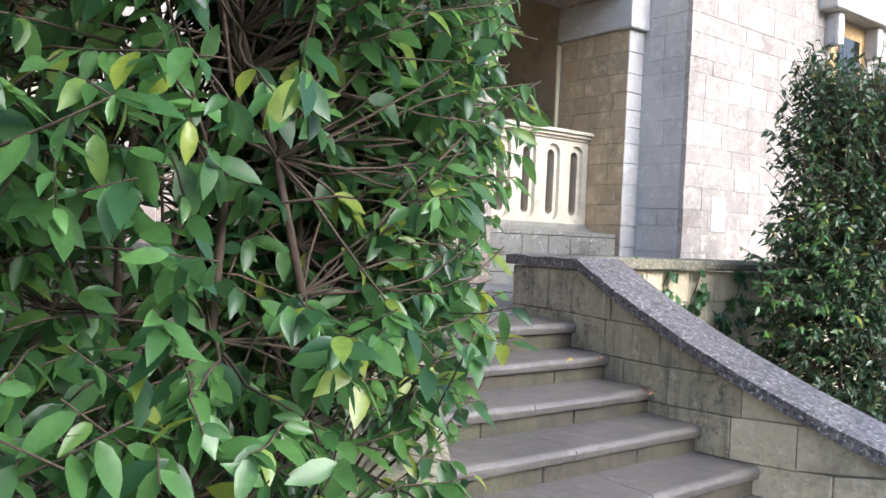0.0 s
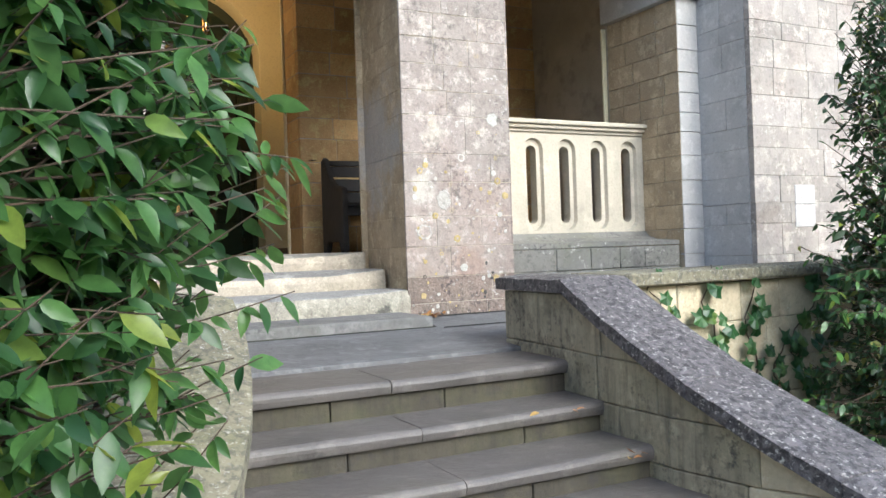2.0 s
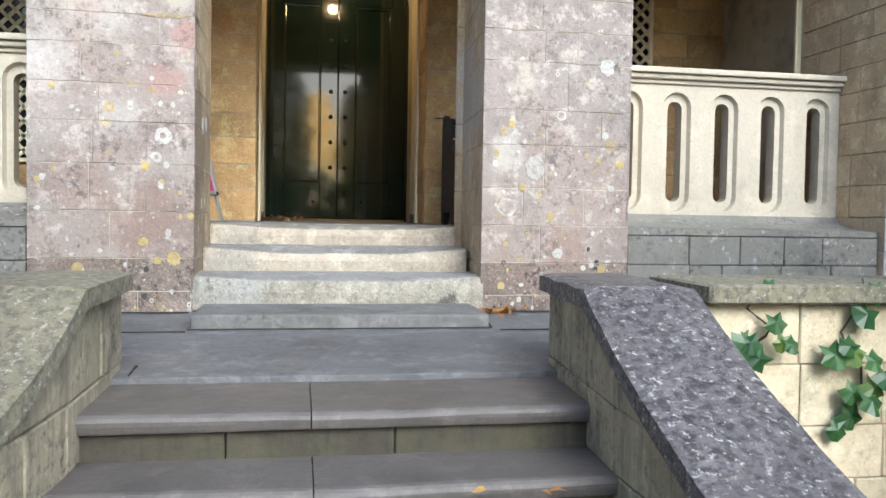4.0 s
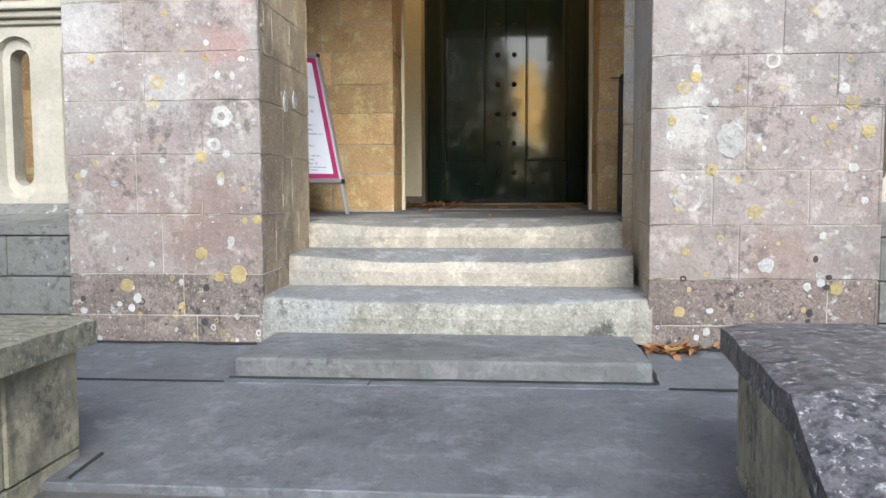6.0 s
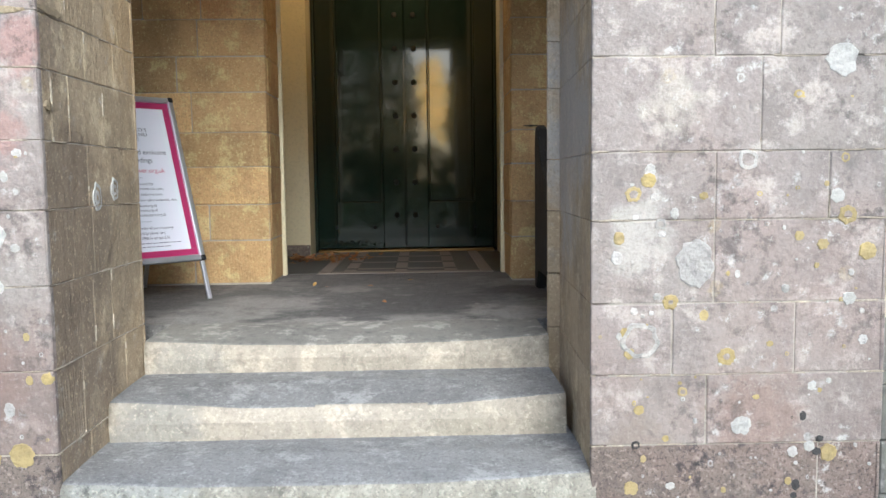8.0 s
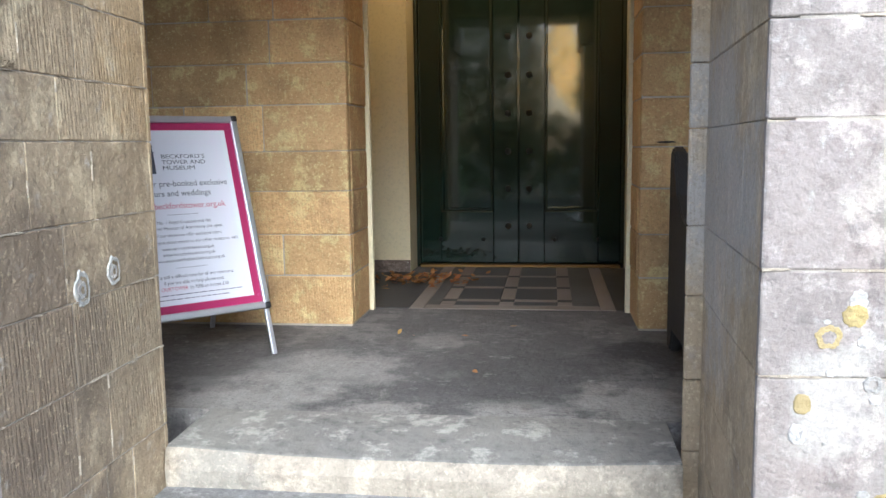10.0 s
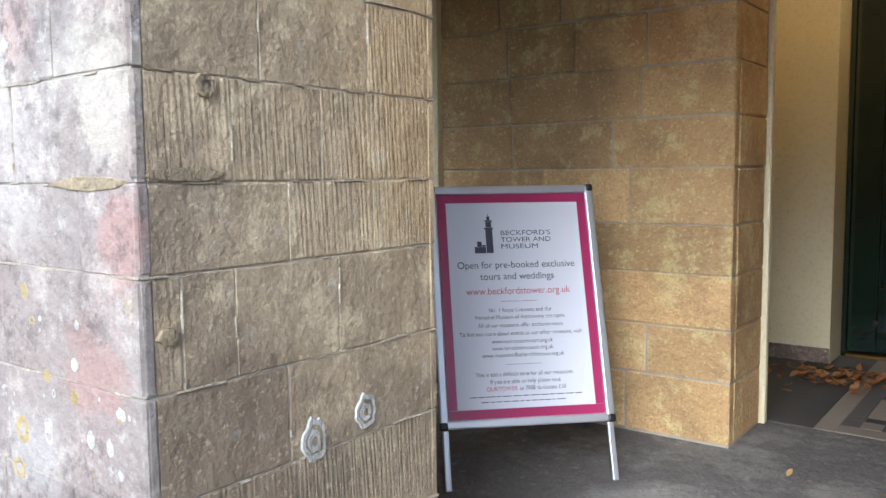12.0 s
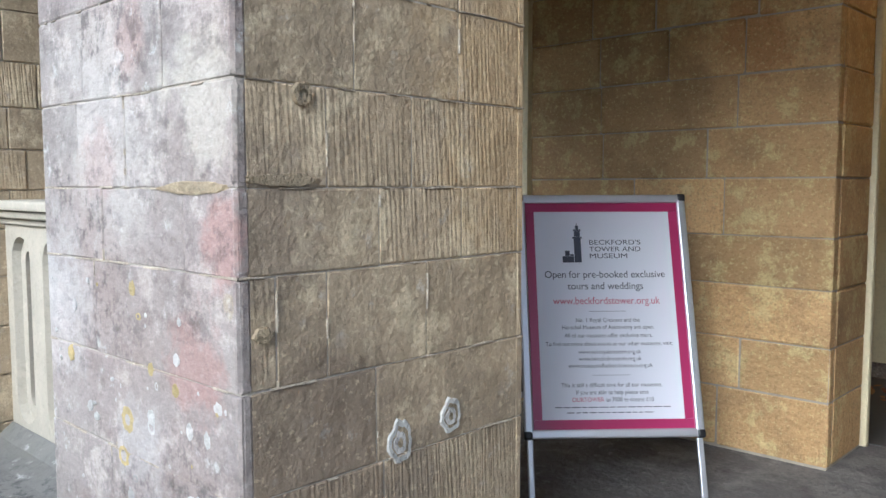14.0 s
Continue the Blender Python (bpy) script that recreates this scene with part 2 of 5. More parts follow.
POINTING = stone("weathered_pointing", (0.50, 0.455, 0.38), (0.40, 0.355, 0.295), stain=0.7, black=0.3, relief=1.8)
LIME = stone("old_lime_pointing", (0.50, 0.44, 0.345), (0.38, 0.32, 0.24), dark=(0.2, 0.17, 0.13), stain=0.5, relief=2.0, soot=0.5)
MORTAR = stone("lime_mortar", (0.54, 0.49, 0.41), (0.36, 0.32, 0.25), stain=0.6)
# two of the dark areas lie below the settle and the A-board
FLOOR = stone("patched_porch_floor", (0.14, 0.132, 0.125), (0.098, 0.093, 0.09), stain=0.5, white=0.3, black=0.45, relief=1.6, flake=0.45, soot=0.35, worn=0.25, areas=(((2.2, 6.8, 1.53), 0.32, 0.75, (0.33, 0.315, 0.285)), ((2.7, 6.7, 1.53), 0.2, 0.75, (0.35, 0.335, 0.30)), ((3.15, 6.72, 1.53), 0.2, 0.7, (0.34, 0.325, 0.295)), ((3.55, 6.88, 1.53), 0.24, 0.75, (0.35, 0.335, 0.30)), ((2.4, 7.25, 1.53), 0.3, 0.6, (0.31, 0.295, 0.27)), ((2.75, 7.7, 1.53), 0.18, 0.5, (0.30, 0.285, 0.26)), ((3.1, 7.2, 1.53), 0.4, 0.7, (0.075, 0.073, 0.07)), ((3.75, 7.5, 1.53), 0.32, 0.85, (0.045, 0.044, 0.043)), ((1.85, 7.3, 1.53), 0.3, 0.7, (0.075, 0.07, 0.066)), ((0.9, 7.2, 1.53), 0.3, 0.6, (0.3, 0.28, 0.25))))
TILE_DARK = stone("slate_tile", (0.06, 0.06, 0.062), (0.045, 0.045, 0.046), stain=0.1, relief=0.3, rough=0.6)
TILE_MID = stone("grey_tile", (0.115, 0.11, 0.107), (0.085, 0.082, 0.08), stain=0.4, relief=0.4, rough=0.7)
TILE_BLACK = stone("black_tile", (0.03, 0.03, 0.032), (0.022, 0.022, 0.024), stain=0.1, relief=0.3, rough=0.6)
TILE_LIGHT = stone("buff_tile", (0.27, 0.235, 0.20), (0.22, 0.19, 0.165), stain=0.2, relief=0.3, rough=0.65)
SOIL = stone("garden_soil", (0.10, 0.085, 0.055), (0.06, 0.055, 0.035), dark=(0.04, 0.06, 0.02), moss=0.7, relief=2.0)
CREAM = stone("cream_paint", (0.72, 0.66, 0.45), (0.68, 0.61, 0.41), dark=(0.45, 0.38, 0.2), stain=0.12, relief=0.12, rough=0.55, piece=0.03)
OAK = stone("weathered_grey_wood", (0.05, 0.046, 0.043), (0.032, 0.03, 0.028), stain=0.4, tool=0.5, relief=0.6, rough=0.75)
BARK = stone("bark", (0.085, 0.057, 0.036), (0.05, 0.033, 0.022), stain=0.3, relief=1.5)

WHITE_LICHEN = stone("white_lichen", (0.55, 0.535, 0.49), (0.44, 0.425, 0.385), stain=0.4, relief=2.0, flake=0.4, black=0.3)
GREY_LICHEN = stone("grey_lichen", (0.44, 0.41, 0.37), (0.52, 0.50, 0.46), stain=0.5, relief=2.5, flake=0.6, black=0.4)
YELLOW_LICHEN = stone("yellow_lichen", (0.43, 0.33, 0.13), (0.38, 0.30, 0.15), stain=0.4, relief=2.0, flake=0.5)
BLACK_LICHEN = stone("black_lichen", (0.07, 0.065, 0.06), (0.045, 0.042, 0.04), stain=0.3, relief=2.5, flake=0.3)
JOINT_DARK = stone("dark_joint_dirt", (0.03, 0.029, 0.025), (0.018, 0.018, 0.015), moss=0.15, relief=2.0)
BROKEN = stone("fresh_stone_break", (0.41, 0.325, 0.20), (0.30, 0.235, 0.15), stain=0.6, relief=3.0, flake=0.5, black=0.4)


def gloss_paint(name, colour):
    m, b = principled(name, colour, 0.16)
    at, _, pos = place(m)
    link(m, blend(m, ramp(m, noise_of(m, pos, 4.0), 0.35, 0.7), colour, tuple(c * 0.6 for c in colour)), b.inputs["Base Color"])
    link(m, ramp(m, noise_of(m, pos, 6.0), 0.3, 0.7, 0.1, 0.2), b.inputs["Roughness"])
    b.inputs["Specular IOR Level"].default_value = 0.15
    b.inputs["Coat Weight"].default_value, b.inputs["Coat Roughness"].default_value, b.inputs["Coat IOR"].default_value = 1.0, 0.05, 1.6
    flat = m.node_tree.nodes.new("ShaderNodeMapping")
    flat.inputs["Scale"].default_value = (1, 1, 0.25)
    link(m, pos, flat.inputs["Vector"])
    bump(m, b, noise_of(m, flat.outputs[0], 28.0, 5.0, 0.7), 0.24, 0.004)
    return m


GREEN = gloss_paint("bottle_green_gloss", (0.012, 0.028, 0.022))
STUD = principled("black_iron_stud", (0.012, 0.013, 0.013), 0.65)[0]
BLACK = principled("black_plastic", (0.012, 0.012, 0.014), 0.4)[0]
ALUMINIUM = principled("brushed_aluminium", (0.58, 0.59, 0.62), 0.42, 0.85)[0]
POSTER = principled("white_poster", (0.72, 0.73, 0.80), 0.25)[0]
PINK = principled("crimson_border", (0.36, 0.03, 0.115), 0.3)[0]
INK = principled("dark_ink", (0.045, 0.05, 0.075), 0.5)[0]
RED_INK = principled("red_ink", (0.45, 0.06, 0.13), 0.5)[0]
BRASS = principled("aged_brass", (0.28, 0.19, 0.08), 0.4, 1.0)[0]
DARK_GLASS = principled("dark_glazing", (0.01, 0.012, 0.012), 0.06)[0]

GLOW, b_ = principled("lamp_glow", (1.0, 0.7, 0.35), 0.4)
b_.inputs["Emission Color"].default_value, b_.inputs["Emission Strength"].default_value = (1.0, 0.62, 0.25, 1), 14.0
GLASS, b_ = principled("lantern_glass", (1, 1, 1), 0.05)
b_.inputs["Transmission Weight"].default_value = 1.0


def leaf_material(name, a, b, yellow, rough=0.36, through=0.3, island=True):
    m, bs = principled(name, a, rough)
    if island:
        rnd = node(m, "ShaderNodeNewGeometry").outputs["Random Per Island"]
    else:
        rnd = node(m, "ShaderNodeObjectInfo").outputs["Random"]
    col = blend(m, rnd, a, b)
    col = blend(m, ramp(m, rnd, 0.9, 0.97), col, yellow)
    pos = node(m, "ShaderNodeNewGeometry").outputs["Position"]
    col = blend(m, ramp(m, noise_of(m, pos, 30.0), 0.4, 0.7, 0.0, 0.35), col, tuple(c * 0.5 for c in a))
    link(m, col, bs.inputs["Base Color"])
    bump(m, bs, noise_of(m, pos, 70.0, 3.0), 0.25, 0.004)
    tr = node(m, "ShaderNodeBsdfTranslucent")
    hot = m.node_tree.nodes.new("ShaderNodeHueSaturation")
    hot.inputs["Value"].default_value, hot.inputs["Hue"].default_value = 1.8, 0.48
    link(m, col, hot.inputs["Color"])
    link(m, hot.outputs[0], tr.inputs["Color"])
    mix = node(m, "ShaderNodeMixShader", Fac=through)
    link(m, bs.outputs[0], mix.inputs[1])
    link(m, tr.outputs[0], mix.inputs[2])
    link(m, mix.outputs[0], m.node_tree.nodes["Material Output"].inputs["Surface"])
    return m


LAUREL = leaf_material("laurel_foliage", (0.024, 0.07, 0.028), (0.12, 0.26, 0.068), (0.24, 0.30, 0.05), 0.32, 0.5)
LAUREL_ONE = leaf_material("laurel_leaf", (0.03, 0.085, 0.032), (0.13, 0.28, 0.072), (0.26, 0.32, 0.05), 0.3, 0.4, island=False)
SHRUB = leaf_material("shrub_foliage", (0.02, 0.05, 0.02), (0.042, 0.095, 0.03), (0.2, 0.22, 0.05))
IVY = leaf_material("ivy_leaf", (0.025, 0.08, 0.03), (0.06, 0.15, 0.045), (0.12, 0.2, 0.05), island=False)
TREES = leaf_material("far_foliage", (0.05, 0.10, 0.03), (0.11, 0.15, 0.035), (0.35, 0.24, 0.05), 0.6, 0.3)
OLIVE = leaf_material("olive_foliage", (0.20, 0.22, 0.04), (0.32, 0.32, 0.06), (0.5, 0.42, 0.08), 0.5, 0.6)
# no lamp: emission stands for sunlight on the wood mirrored in the door
WOOD_GLOW, b_ = principled("glowing_far_wood", (0.6, 0.38, 0.08), 0.8)
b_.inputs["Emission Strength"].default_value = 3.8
link(WOOD_GLOW, blend(WOOD_GLOW, node(WOOD_GLOW, "ShaderNodeNewGeometry").outputs["Random Per Island"], (0.35, 0.2, 0.05), (1.0, 0.70, 0.27)), b_.inputs["Emission Color"])
DRY = leaf_material("dry_leaf", (0.26, 0.10, 0.035), (0.36, 0.20, 0.07), (0.45, 0.32, 0.08), 0.7, 0.1)


# ---- mesh helpers ----
def mesh_of(name, bm, material, smooth=False):
    me = bpy.data.meshes.new(name)
    bm.to_mesh(me)
    bm.free()
    if material:
        me.materials.append(material)
    if smooth:
        for p in me.polygons:
            p.use_smooth = True
    return me


def part(name, bm, material, parent=None, label="", smooth=False):
    """One bmesh as one object, under a thing when parent is given."""
    ob = new(name, mesh_of(name, bm, material, smooth))
    ob.parent = parent
    return tagged(ob, label)


def thing(name, label, category, group="", at=(0, 0, 0), turn=0):
    ob = new(name)
    ob.empty_display_size = 0.1
    ob.matrix_basis = pose(*at, 0, 0, turn)
    return tagged(ob, label, category, group)


def add_box(bm, lo, hi, chamfer=0.0, segments=1, m=None):
    made = bmesh.ops.create_cube(bm, size=1)["verts"]
    for v in made:
        v.co = [l + (c + 0.5) * (h - l) for c, l, h in zip(v.co, lo, hi)]
    if chamfer:
        edges = list({e for v in made for e in v.link_edges})
        made = list({v for f in bmesh.ops.bevel(bm, geom=edges, offset=chamfer, segments=segments, profile=0.6, affect="EDGES", clamp_overlap=True)["faces"] for v in f.verts})
    if m is not None:
        bmesh.ops.transform(bm, matrix=m, verts=made)
    return bm


def box(lo, hi, chamfer=0.0, segments=1, m=None):
    return add_box(bmesh.new(), lo, hi, chamfer, segments, m)


def block_data(lo, hi, edge, rnd):
    """Points and faces of one dressed stone: a box with worn, uneven arrises."""
    pts, faces = [], []
    e = [min(edge * rnd.uniform(0.6, 1.5), (h - l) * 0.3) for l, h in zip(lo, hi)]
    for sx in (0, 1):
        for sy in (0, 1):
            for sz in (0, 1):
                s = (sx, sy, sz)
                for axis in range(3):
                    pts.append([(h if k else l) + (0 if a == axis else (-1 if k else 1) * e[a] * rnd.uniform(0.75, 1.25)) for a, (k, l, h) in enumerate(zip(s, lo, hi))])
    idx = lambda sx, sy, sz, axis: (sx * 4 + sy * 2 + sz) * 3 + axis
    for axis in range(3):
        o1, o2 = [a for a in range(3) if a != axis]
        for k in (0, 1):
            ring = []
            for u, v in ((0, 0), (1, 0), (1, 1), (0, 1)):
                s = [0, 0, 0]
                s[axis], s[o1], s[o2] = k, u, v
                ring.append(idx(*s, axis))
            faces.append(ring)
        for u in (0, 1):
            for v in (0, 1):
                quad = []
                for k, ax in ((0, o1), (1, o1), (1, o2), (0, o2)):
                    s = [0, 0, 0]
                    s[axis], s[o1], s[o2] = k, u, v
                    quad.append(idx(*s, ax))
                faces.append(quad)
    for sx in (0, 1):
        for sy in (0, 1):
            for sz in (0, 1):
                faces.append([idx(sx, sy, sz, a) for a in range(3)])
    return pts, faces


def block(name, lo, hi, material, parent, rnd, edge=0.006, cut=None):
    """One stone as an object; cut is a plane (point, normal) above which it is dressed off."""
    pts, faces = block_data(lo, hi, edge, rnd)
    bm = bmesh.new()
    vs = [bm.verts.new(p) for p in pts]
    for f in faces:
        bm.faces.new([vs[i] for i in f])
    if cut:
        out = bmesh.ops.bisect_plane(bm, geom=bm.verts[:] + bm.edges[:] + bm.faces[:], plane_co=cut[0], plane_no=cut[1], clear_outer=True)
        rim = [g for g in out["geom_cut"] if isinstance(g, bmesh.types.BMEdge)]
        if rim:
            bmesh.ops.contextual_create(bm, geom=rim)
        if not bm.faces:
            bm.free()
            return None
    bmesh.ops.recalc_face_normals(bm, faces=bm.faces[:])
    ob = new(name, mesh_of(name, bm, material))
    ob.parent = parent
    return ob


def splits(a, b, mean, rnd):
    """Cuts a stretch into uneven lengths near the mean."""
    n = max(1, round((b - a) / mean))
    marks = [a + (b - a) * (i + (rnd.uniform(-0.24, 0.24) if 0 < i < n else 0)) / n for i in range(n + 1)]
    return list(zip(marks, marks[1:]))


def courses(z0, z1, mean, rnd):
    return splits(z0, z1, mean, rnd)


def facing(core, axis, plane, side, a0, a1, rows, mean, material, rnd, gap=0.002, depth=0.05, cut=None, holes=(), edge=0.004):
    """Courses of stones on one face of a wall: axis 'x' or 'y' is the face's normal, side +1 or -1 its sense."""
    for z0, z1 in rows:
        runs = [(a0, a1)]
        for h in holes:
            if h[2] < (z0 + z1) / 2 < h[3]:
                runs = [(a0, h[0]), (h[1], a1)]
        for u0, u1 in [c for r in runs for c in splits(*r, mean * rnd.uniform(0.8, 1.2), rnd)]:
            out = plane + side * rnd.uniform(-0.002, 0.003)
            n0, n1 = sorted((out, plane - side * depth))
            lo, hi = ((n0, u0 + gap, z0 + gap), (n1, u1 - gap, z1 - gap)) if axis == "x" else ((u0 + gap, n0, z0 + gap), (u1 - gap, n1, z1 - gap))
            block("stone_block", lo, hi, material, core, rnd, edge, cut)


def structure(name, lo, hi, material, label="", chamfer=0.0):
    return tagged(part(name, box(lo, hi, chamfer), material), label, kind="structure")


# ---- levels and plan ----
MID = 2.87                       # the entrance's middle line
GROUND, LAND, PORCH = 0.0, 1.045, 1.525
FACE, BACK, DOOR = 5.64, 7.97, 9.95
TOP = 7.4
rng = random.Random(4)

# ---- ground ----
bm = bmesh.new()
bmesh.ops.create_grid(bm, x_segments=60, y_segments=60, size=300)
ground = tagged(part("ground", bm, SOIL), "dark garden soil with moss and grass", kind="structure")
path = structure("path", (0.2, -8, -0.05), (5.6, 2.05, 0.012), PAVING, "grey stone path before the steps")

# ---- garden stair ----
SLOPE, KNEE, CAP = 0.478, 3.82, 1.362
EDGES = [(3.85, 0.98), (3.58, 0.83), (3.275, 0.695), (2.98, 0.56), (2.675, 0.42), (2.38, 0.28), (2.085, 0.14)]
stair = tagged(part("garden_stair", box((1.9, 2.12, -0.05), (3.7, 4.0, 0.10)), MORTAR), "flight of worn grey stone garden steps", kind="structure")


def bend_east(y):
    """How far the east stair wall swings out of line on its way down."""
    d = KNEE - y
    return 0.086 * d * d - 0.058 * d if d > 0 else -0.085 * d


def bend_west(y):
    return -0.25 * max(0.0, KNEE - y) ** 2


def drop(y):
    """Fall of the coping below its level end: steep at the knee, flatter at the foot."""
    d = max(0.0, KNEE - y)
    return 0.535 * d - 0.056 * d * d


def tread_mesh(x0, x1, y0, y1, z0, z1, sag, rnd):
    """A step stone with a rounded front edge, a little hollow from wear."""
    bm = bmesh.new()
    r = min(0.028, (z1 - z0) * 0.45)
    prof = [(y1, z0), (y0 + 0.02, z0), (y0 + 0.012, z0), (y0 + 0.008, z0 + 0.006)] + [(y0 + r - r * math.cos(a), z1 - r + r * math.sin(a)) for a in [radians(k) for k in (-20, 10, 35, 60, 90)]] + [(y0 + r + 0.006, z1), (y0 + 0.1, z1), (y0 + 0.2, z1), (y1 - 0.01, z1), (y1, z1)]
    n, rings = 10, []
    seed = rnd.uniform(0, 50)
    for i in range(n + 1):
        x = x0 + (x1 - x0) * i / n
        dip = sag * math.exp(-(((x - MID) / 0.5) ** 2)) + 0.004 * noise.noise((x * 3, seed, 0))
        rings.append([bm.verts.new((x, y + 0.006 * noise.noise((x * 5, seed, z * 9)), z - dip * (1 if z > (z0 + z1) / 2 else 0) * (1 if y < y1 - 0.01 else 0.4))) for y, z in prof])
    for a, b in zip(rings, rings[1:]):
        for k in range(len(prof)):
            j = (k + 1) % len(prof)
            bm.faces.new((a[k], a[j], b[j], b[k]))
    for ring in (rings[0], rings[-1]):
        bm.faces.new(ring)
    bmesh.ops.recalc_face_normals(bm, faces=bm.faces[:])
    return bm


for i, (y, z) in enumerate(EDGES):
    back = EDGES[i - 1][0] + 0.02 if i else 4.28
    low = EDGES[i + 1][1] if i < 6 else 0.0
    x0, x1 = 1.98 - 0.25 * (KNEE - min(KNEE, y)) ** 2, 3.605 + max(0.0, bend_east(y))
    for a, b in splits(x0, x1, 0.8, rng):
        part("tread", tread_mesh(a + 0.002, b - 0.002, y - 0.02, back, z - 0.062, z, 0.008, rng), TREAD, stair)
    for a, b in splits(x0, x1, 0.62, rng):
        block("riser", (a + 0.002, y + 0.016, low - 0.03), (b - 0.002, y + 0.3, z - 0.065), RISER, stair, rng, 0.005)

# ---- landing, sloping up to the entrance ----
landing = tagged(part("landing", box((-1.5, 4.2, 0), (7.3, 5.9, 0.93)), MORTAR), "paved landing between stair and entrance", kind="structure")


def flag(x0, x1, y0, y1):
    bm = box((x0, y0, 0.9), (x1, y1, 1.0), 0.003)
    for v in bm.verts:
        if v.co.z > 0.95:
            v.co.z = 0.98 + (v.co.y - 3.9) * 0.052 + (v.co.z - 1.0) + rng.uniform(-0.001, 0.001)
    part("flagstone", bm, PAVING, landing)


for ya, yb, mean in ((4.282, 5.098, 2.9), (5.10, 5.7, 1.45)):
    for a, b in splits(-1.4, 7.2, mean, rng):
        flag(a + 0.001, b - 0.001, ya, yb)

# ---- stair parapets and terrace walls ----


def parapet(name, inner, outer, label, bend, end, coping):
    """Sloping stair wall with a level end and a lichened coping; inner and outer are its two faces in x."""
    side = 1 if outer > inner else -1
    x0, x1 = sorted((inner, outer))
    wall = tagged(new(name), label, kind="structure")
    cut = ((0, KNEE, CAP - 0.075), Vector((0, -SLOPE, 1)).normalized())
    def warp(v):
        line = CAP - 0.08 - SLOPE * max(0.0, KNEE - v.co.y)
        v.co.x += bend(v.co.y)
        v.co.z += (SLOPE * max(0.0, KNEE - v.co.y) - drop(v.co.y)) * v.co.z / max(0.2, line)
    bm = bmesh.new()
    for a, b in splits(end + 0.01, 4.43, 0.2, random.Random(1)):
        add_box(bm, (x0 + 0.02, a, -0.05), (x1 - 0.02, b, CAP - 0.075))
    bmesh.ops.bisect_plane(bm, geom=bm.verts[:] + bm.edges[:] + bm.faces[:], plane_co=(0, KNEE, CAP - 0.095), plane_no=cut[1], clear_outer=True)
    bmesh.ops.holes_fill(bm, edges=bm.edges[:])
    for v in bm.verts:
        warp(v)
    part("wall_core", bm, MORTAR, wall)
    rows = [(0.0, 0.2), (0.2, 0.42), (0.42, 0.63), (0.63, 0.83), (0.83, 1.03), (1.03, CAP - 0.075)]
    for face, sense in ((inner, -side), (outer, side)):
        for z0, z1 in rows:
            for a, b in splits(end, 4.45, 0.36 * rng.uniform(0.85, 1.2), rng):
                n0, n1 = sorted((face + sense * rng.uniform(-0.002, 0.004), face - sense * 0.06))
                ob = block("stone_block", (n0, a + 0.002, z0 + 0.002), (n1, b - 0.002, z1 - 0.002), CREAMY if bend is bend_east and b < 3.1 else GARDEN, wall, rng, 0.005, cut)
                if ob:
                    for v in ob.data.vertices:
                        warp(v)
    for z0, z1 in rows[3:]:
        end_stone = block("stone_block", (x0 + 0.063, 4.39, z0 + 0.003), (x1 - 0.063, 4.452, z1 - 0.003), GARDEN, wall, rng, 0.006)
        for v in end_stone.data.vertices:
            warp(v)
    # coping stones: one level, the others down the slope
    ca, cb = sorted((inner - side * 0.035, outer + side * 0.035))
    marks = [4.49, KNEE, 3.05, 2.45, end - 0.03]
    for k, (ya, yb) in enumerate(zip(marks, marks[1:])):
        bm = bmesh.new()
        n, m_ = 8, 6
        grid = []
        for i in range(n + 1):
            y = ya + (yb - ya) * i / n + (0.0015 if i == n else -0.0015 if i == 0 else 0)
            z = CAP - drop(y)
            row = []
            for j in range(m_ + 1):
                x = ca + (cb - ca) * j / m_
                rim = 0.01 if j in (0, m_) else 0
                row.append(bm.verts.new((x + (0.004 * noise.noise((y * 7, x, k)) if rim else 0), y, z - rim + 0.008 * noise.noise((x * 7, y * 7, k)))))
            low = [bm.verts.new((ca + 0.004 * noise.noise((y * 9, 3, k)), y, z - 0.07 + 0.004 * noise.noise((y * 11, 5, k)))), bm.verts.new((cb, y, z - 0.07))]
            grid.append((row, low))
        for (r0, l0), (r1, l1) in zip(grid, grid[1:]):
            for j in range(m_):
                bm.faces.new((r0[j], r0[j + 1], r1[j + 1], r1[j]))
            bm.faces.new((l0[0], r0[0], r1[0], l1[0]))
            bm.faces.new((r0[m_], l0[1], l1[1], r1[m_]))
            bm.faces.new((l0[1], l0[0], l1[0], l1[1]))
        for r, l in (grid[0], grid[-1]):
            bm.faces.new(r + [l[1], l[0]])
        for v in bm.verts:
            v.co.x += bend(v.co.y)
        bmesh.ops.recalc_face_normals(bm, faces=bm.faces[:])
        part("coping_stone", bm, coping, wall)
    return wall


parapet("stair_wall_east", 3.583, 3.90, "mossy stone stair parapet with lichened sloping coping", bend_east, 1.2, COPING)
parapet("stair_wall_west", 2.01, 1.65, "mossy stone stair parapet with lichened sloping coping", bend_west, 2.0, COPING_MOSSY)


def terrace(name, x0, x1, material):
    wall = structure(name, (x0, 4.03, -0.05), (x1, 4.4, CAP - 0.1), MORTAR, "stone terrace wall with level coping and ivy")
    rows = [(0.0, 0.2), (0.2, 0.42), (0.42, 0.63), (0.63, 0.83), (0.83, 1.06), (1.06, CAP - 0.08)]
    facing(wall, "y", 4.02, -1, x0, x1, rows, 0.42, material, rng)
    for a, b in splits(x0, x1, 0.9, rng):
        block("coping_stone", (a + 0.002, 3.95, CAP - 0.075), (b - 0.002, 4.47, CAP - 0.004), COPING_MOSSY, wall, rng, 0.014)
    return wall


terrace("terrace_wall_east", 4.06, 9.4, CREAMY)
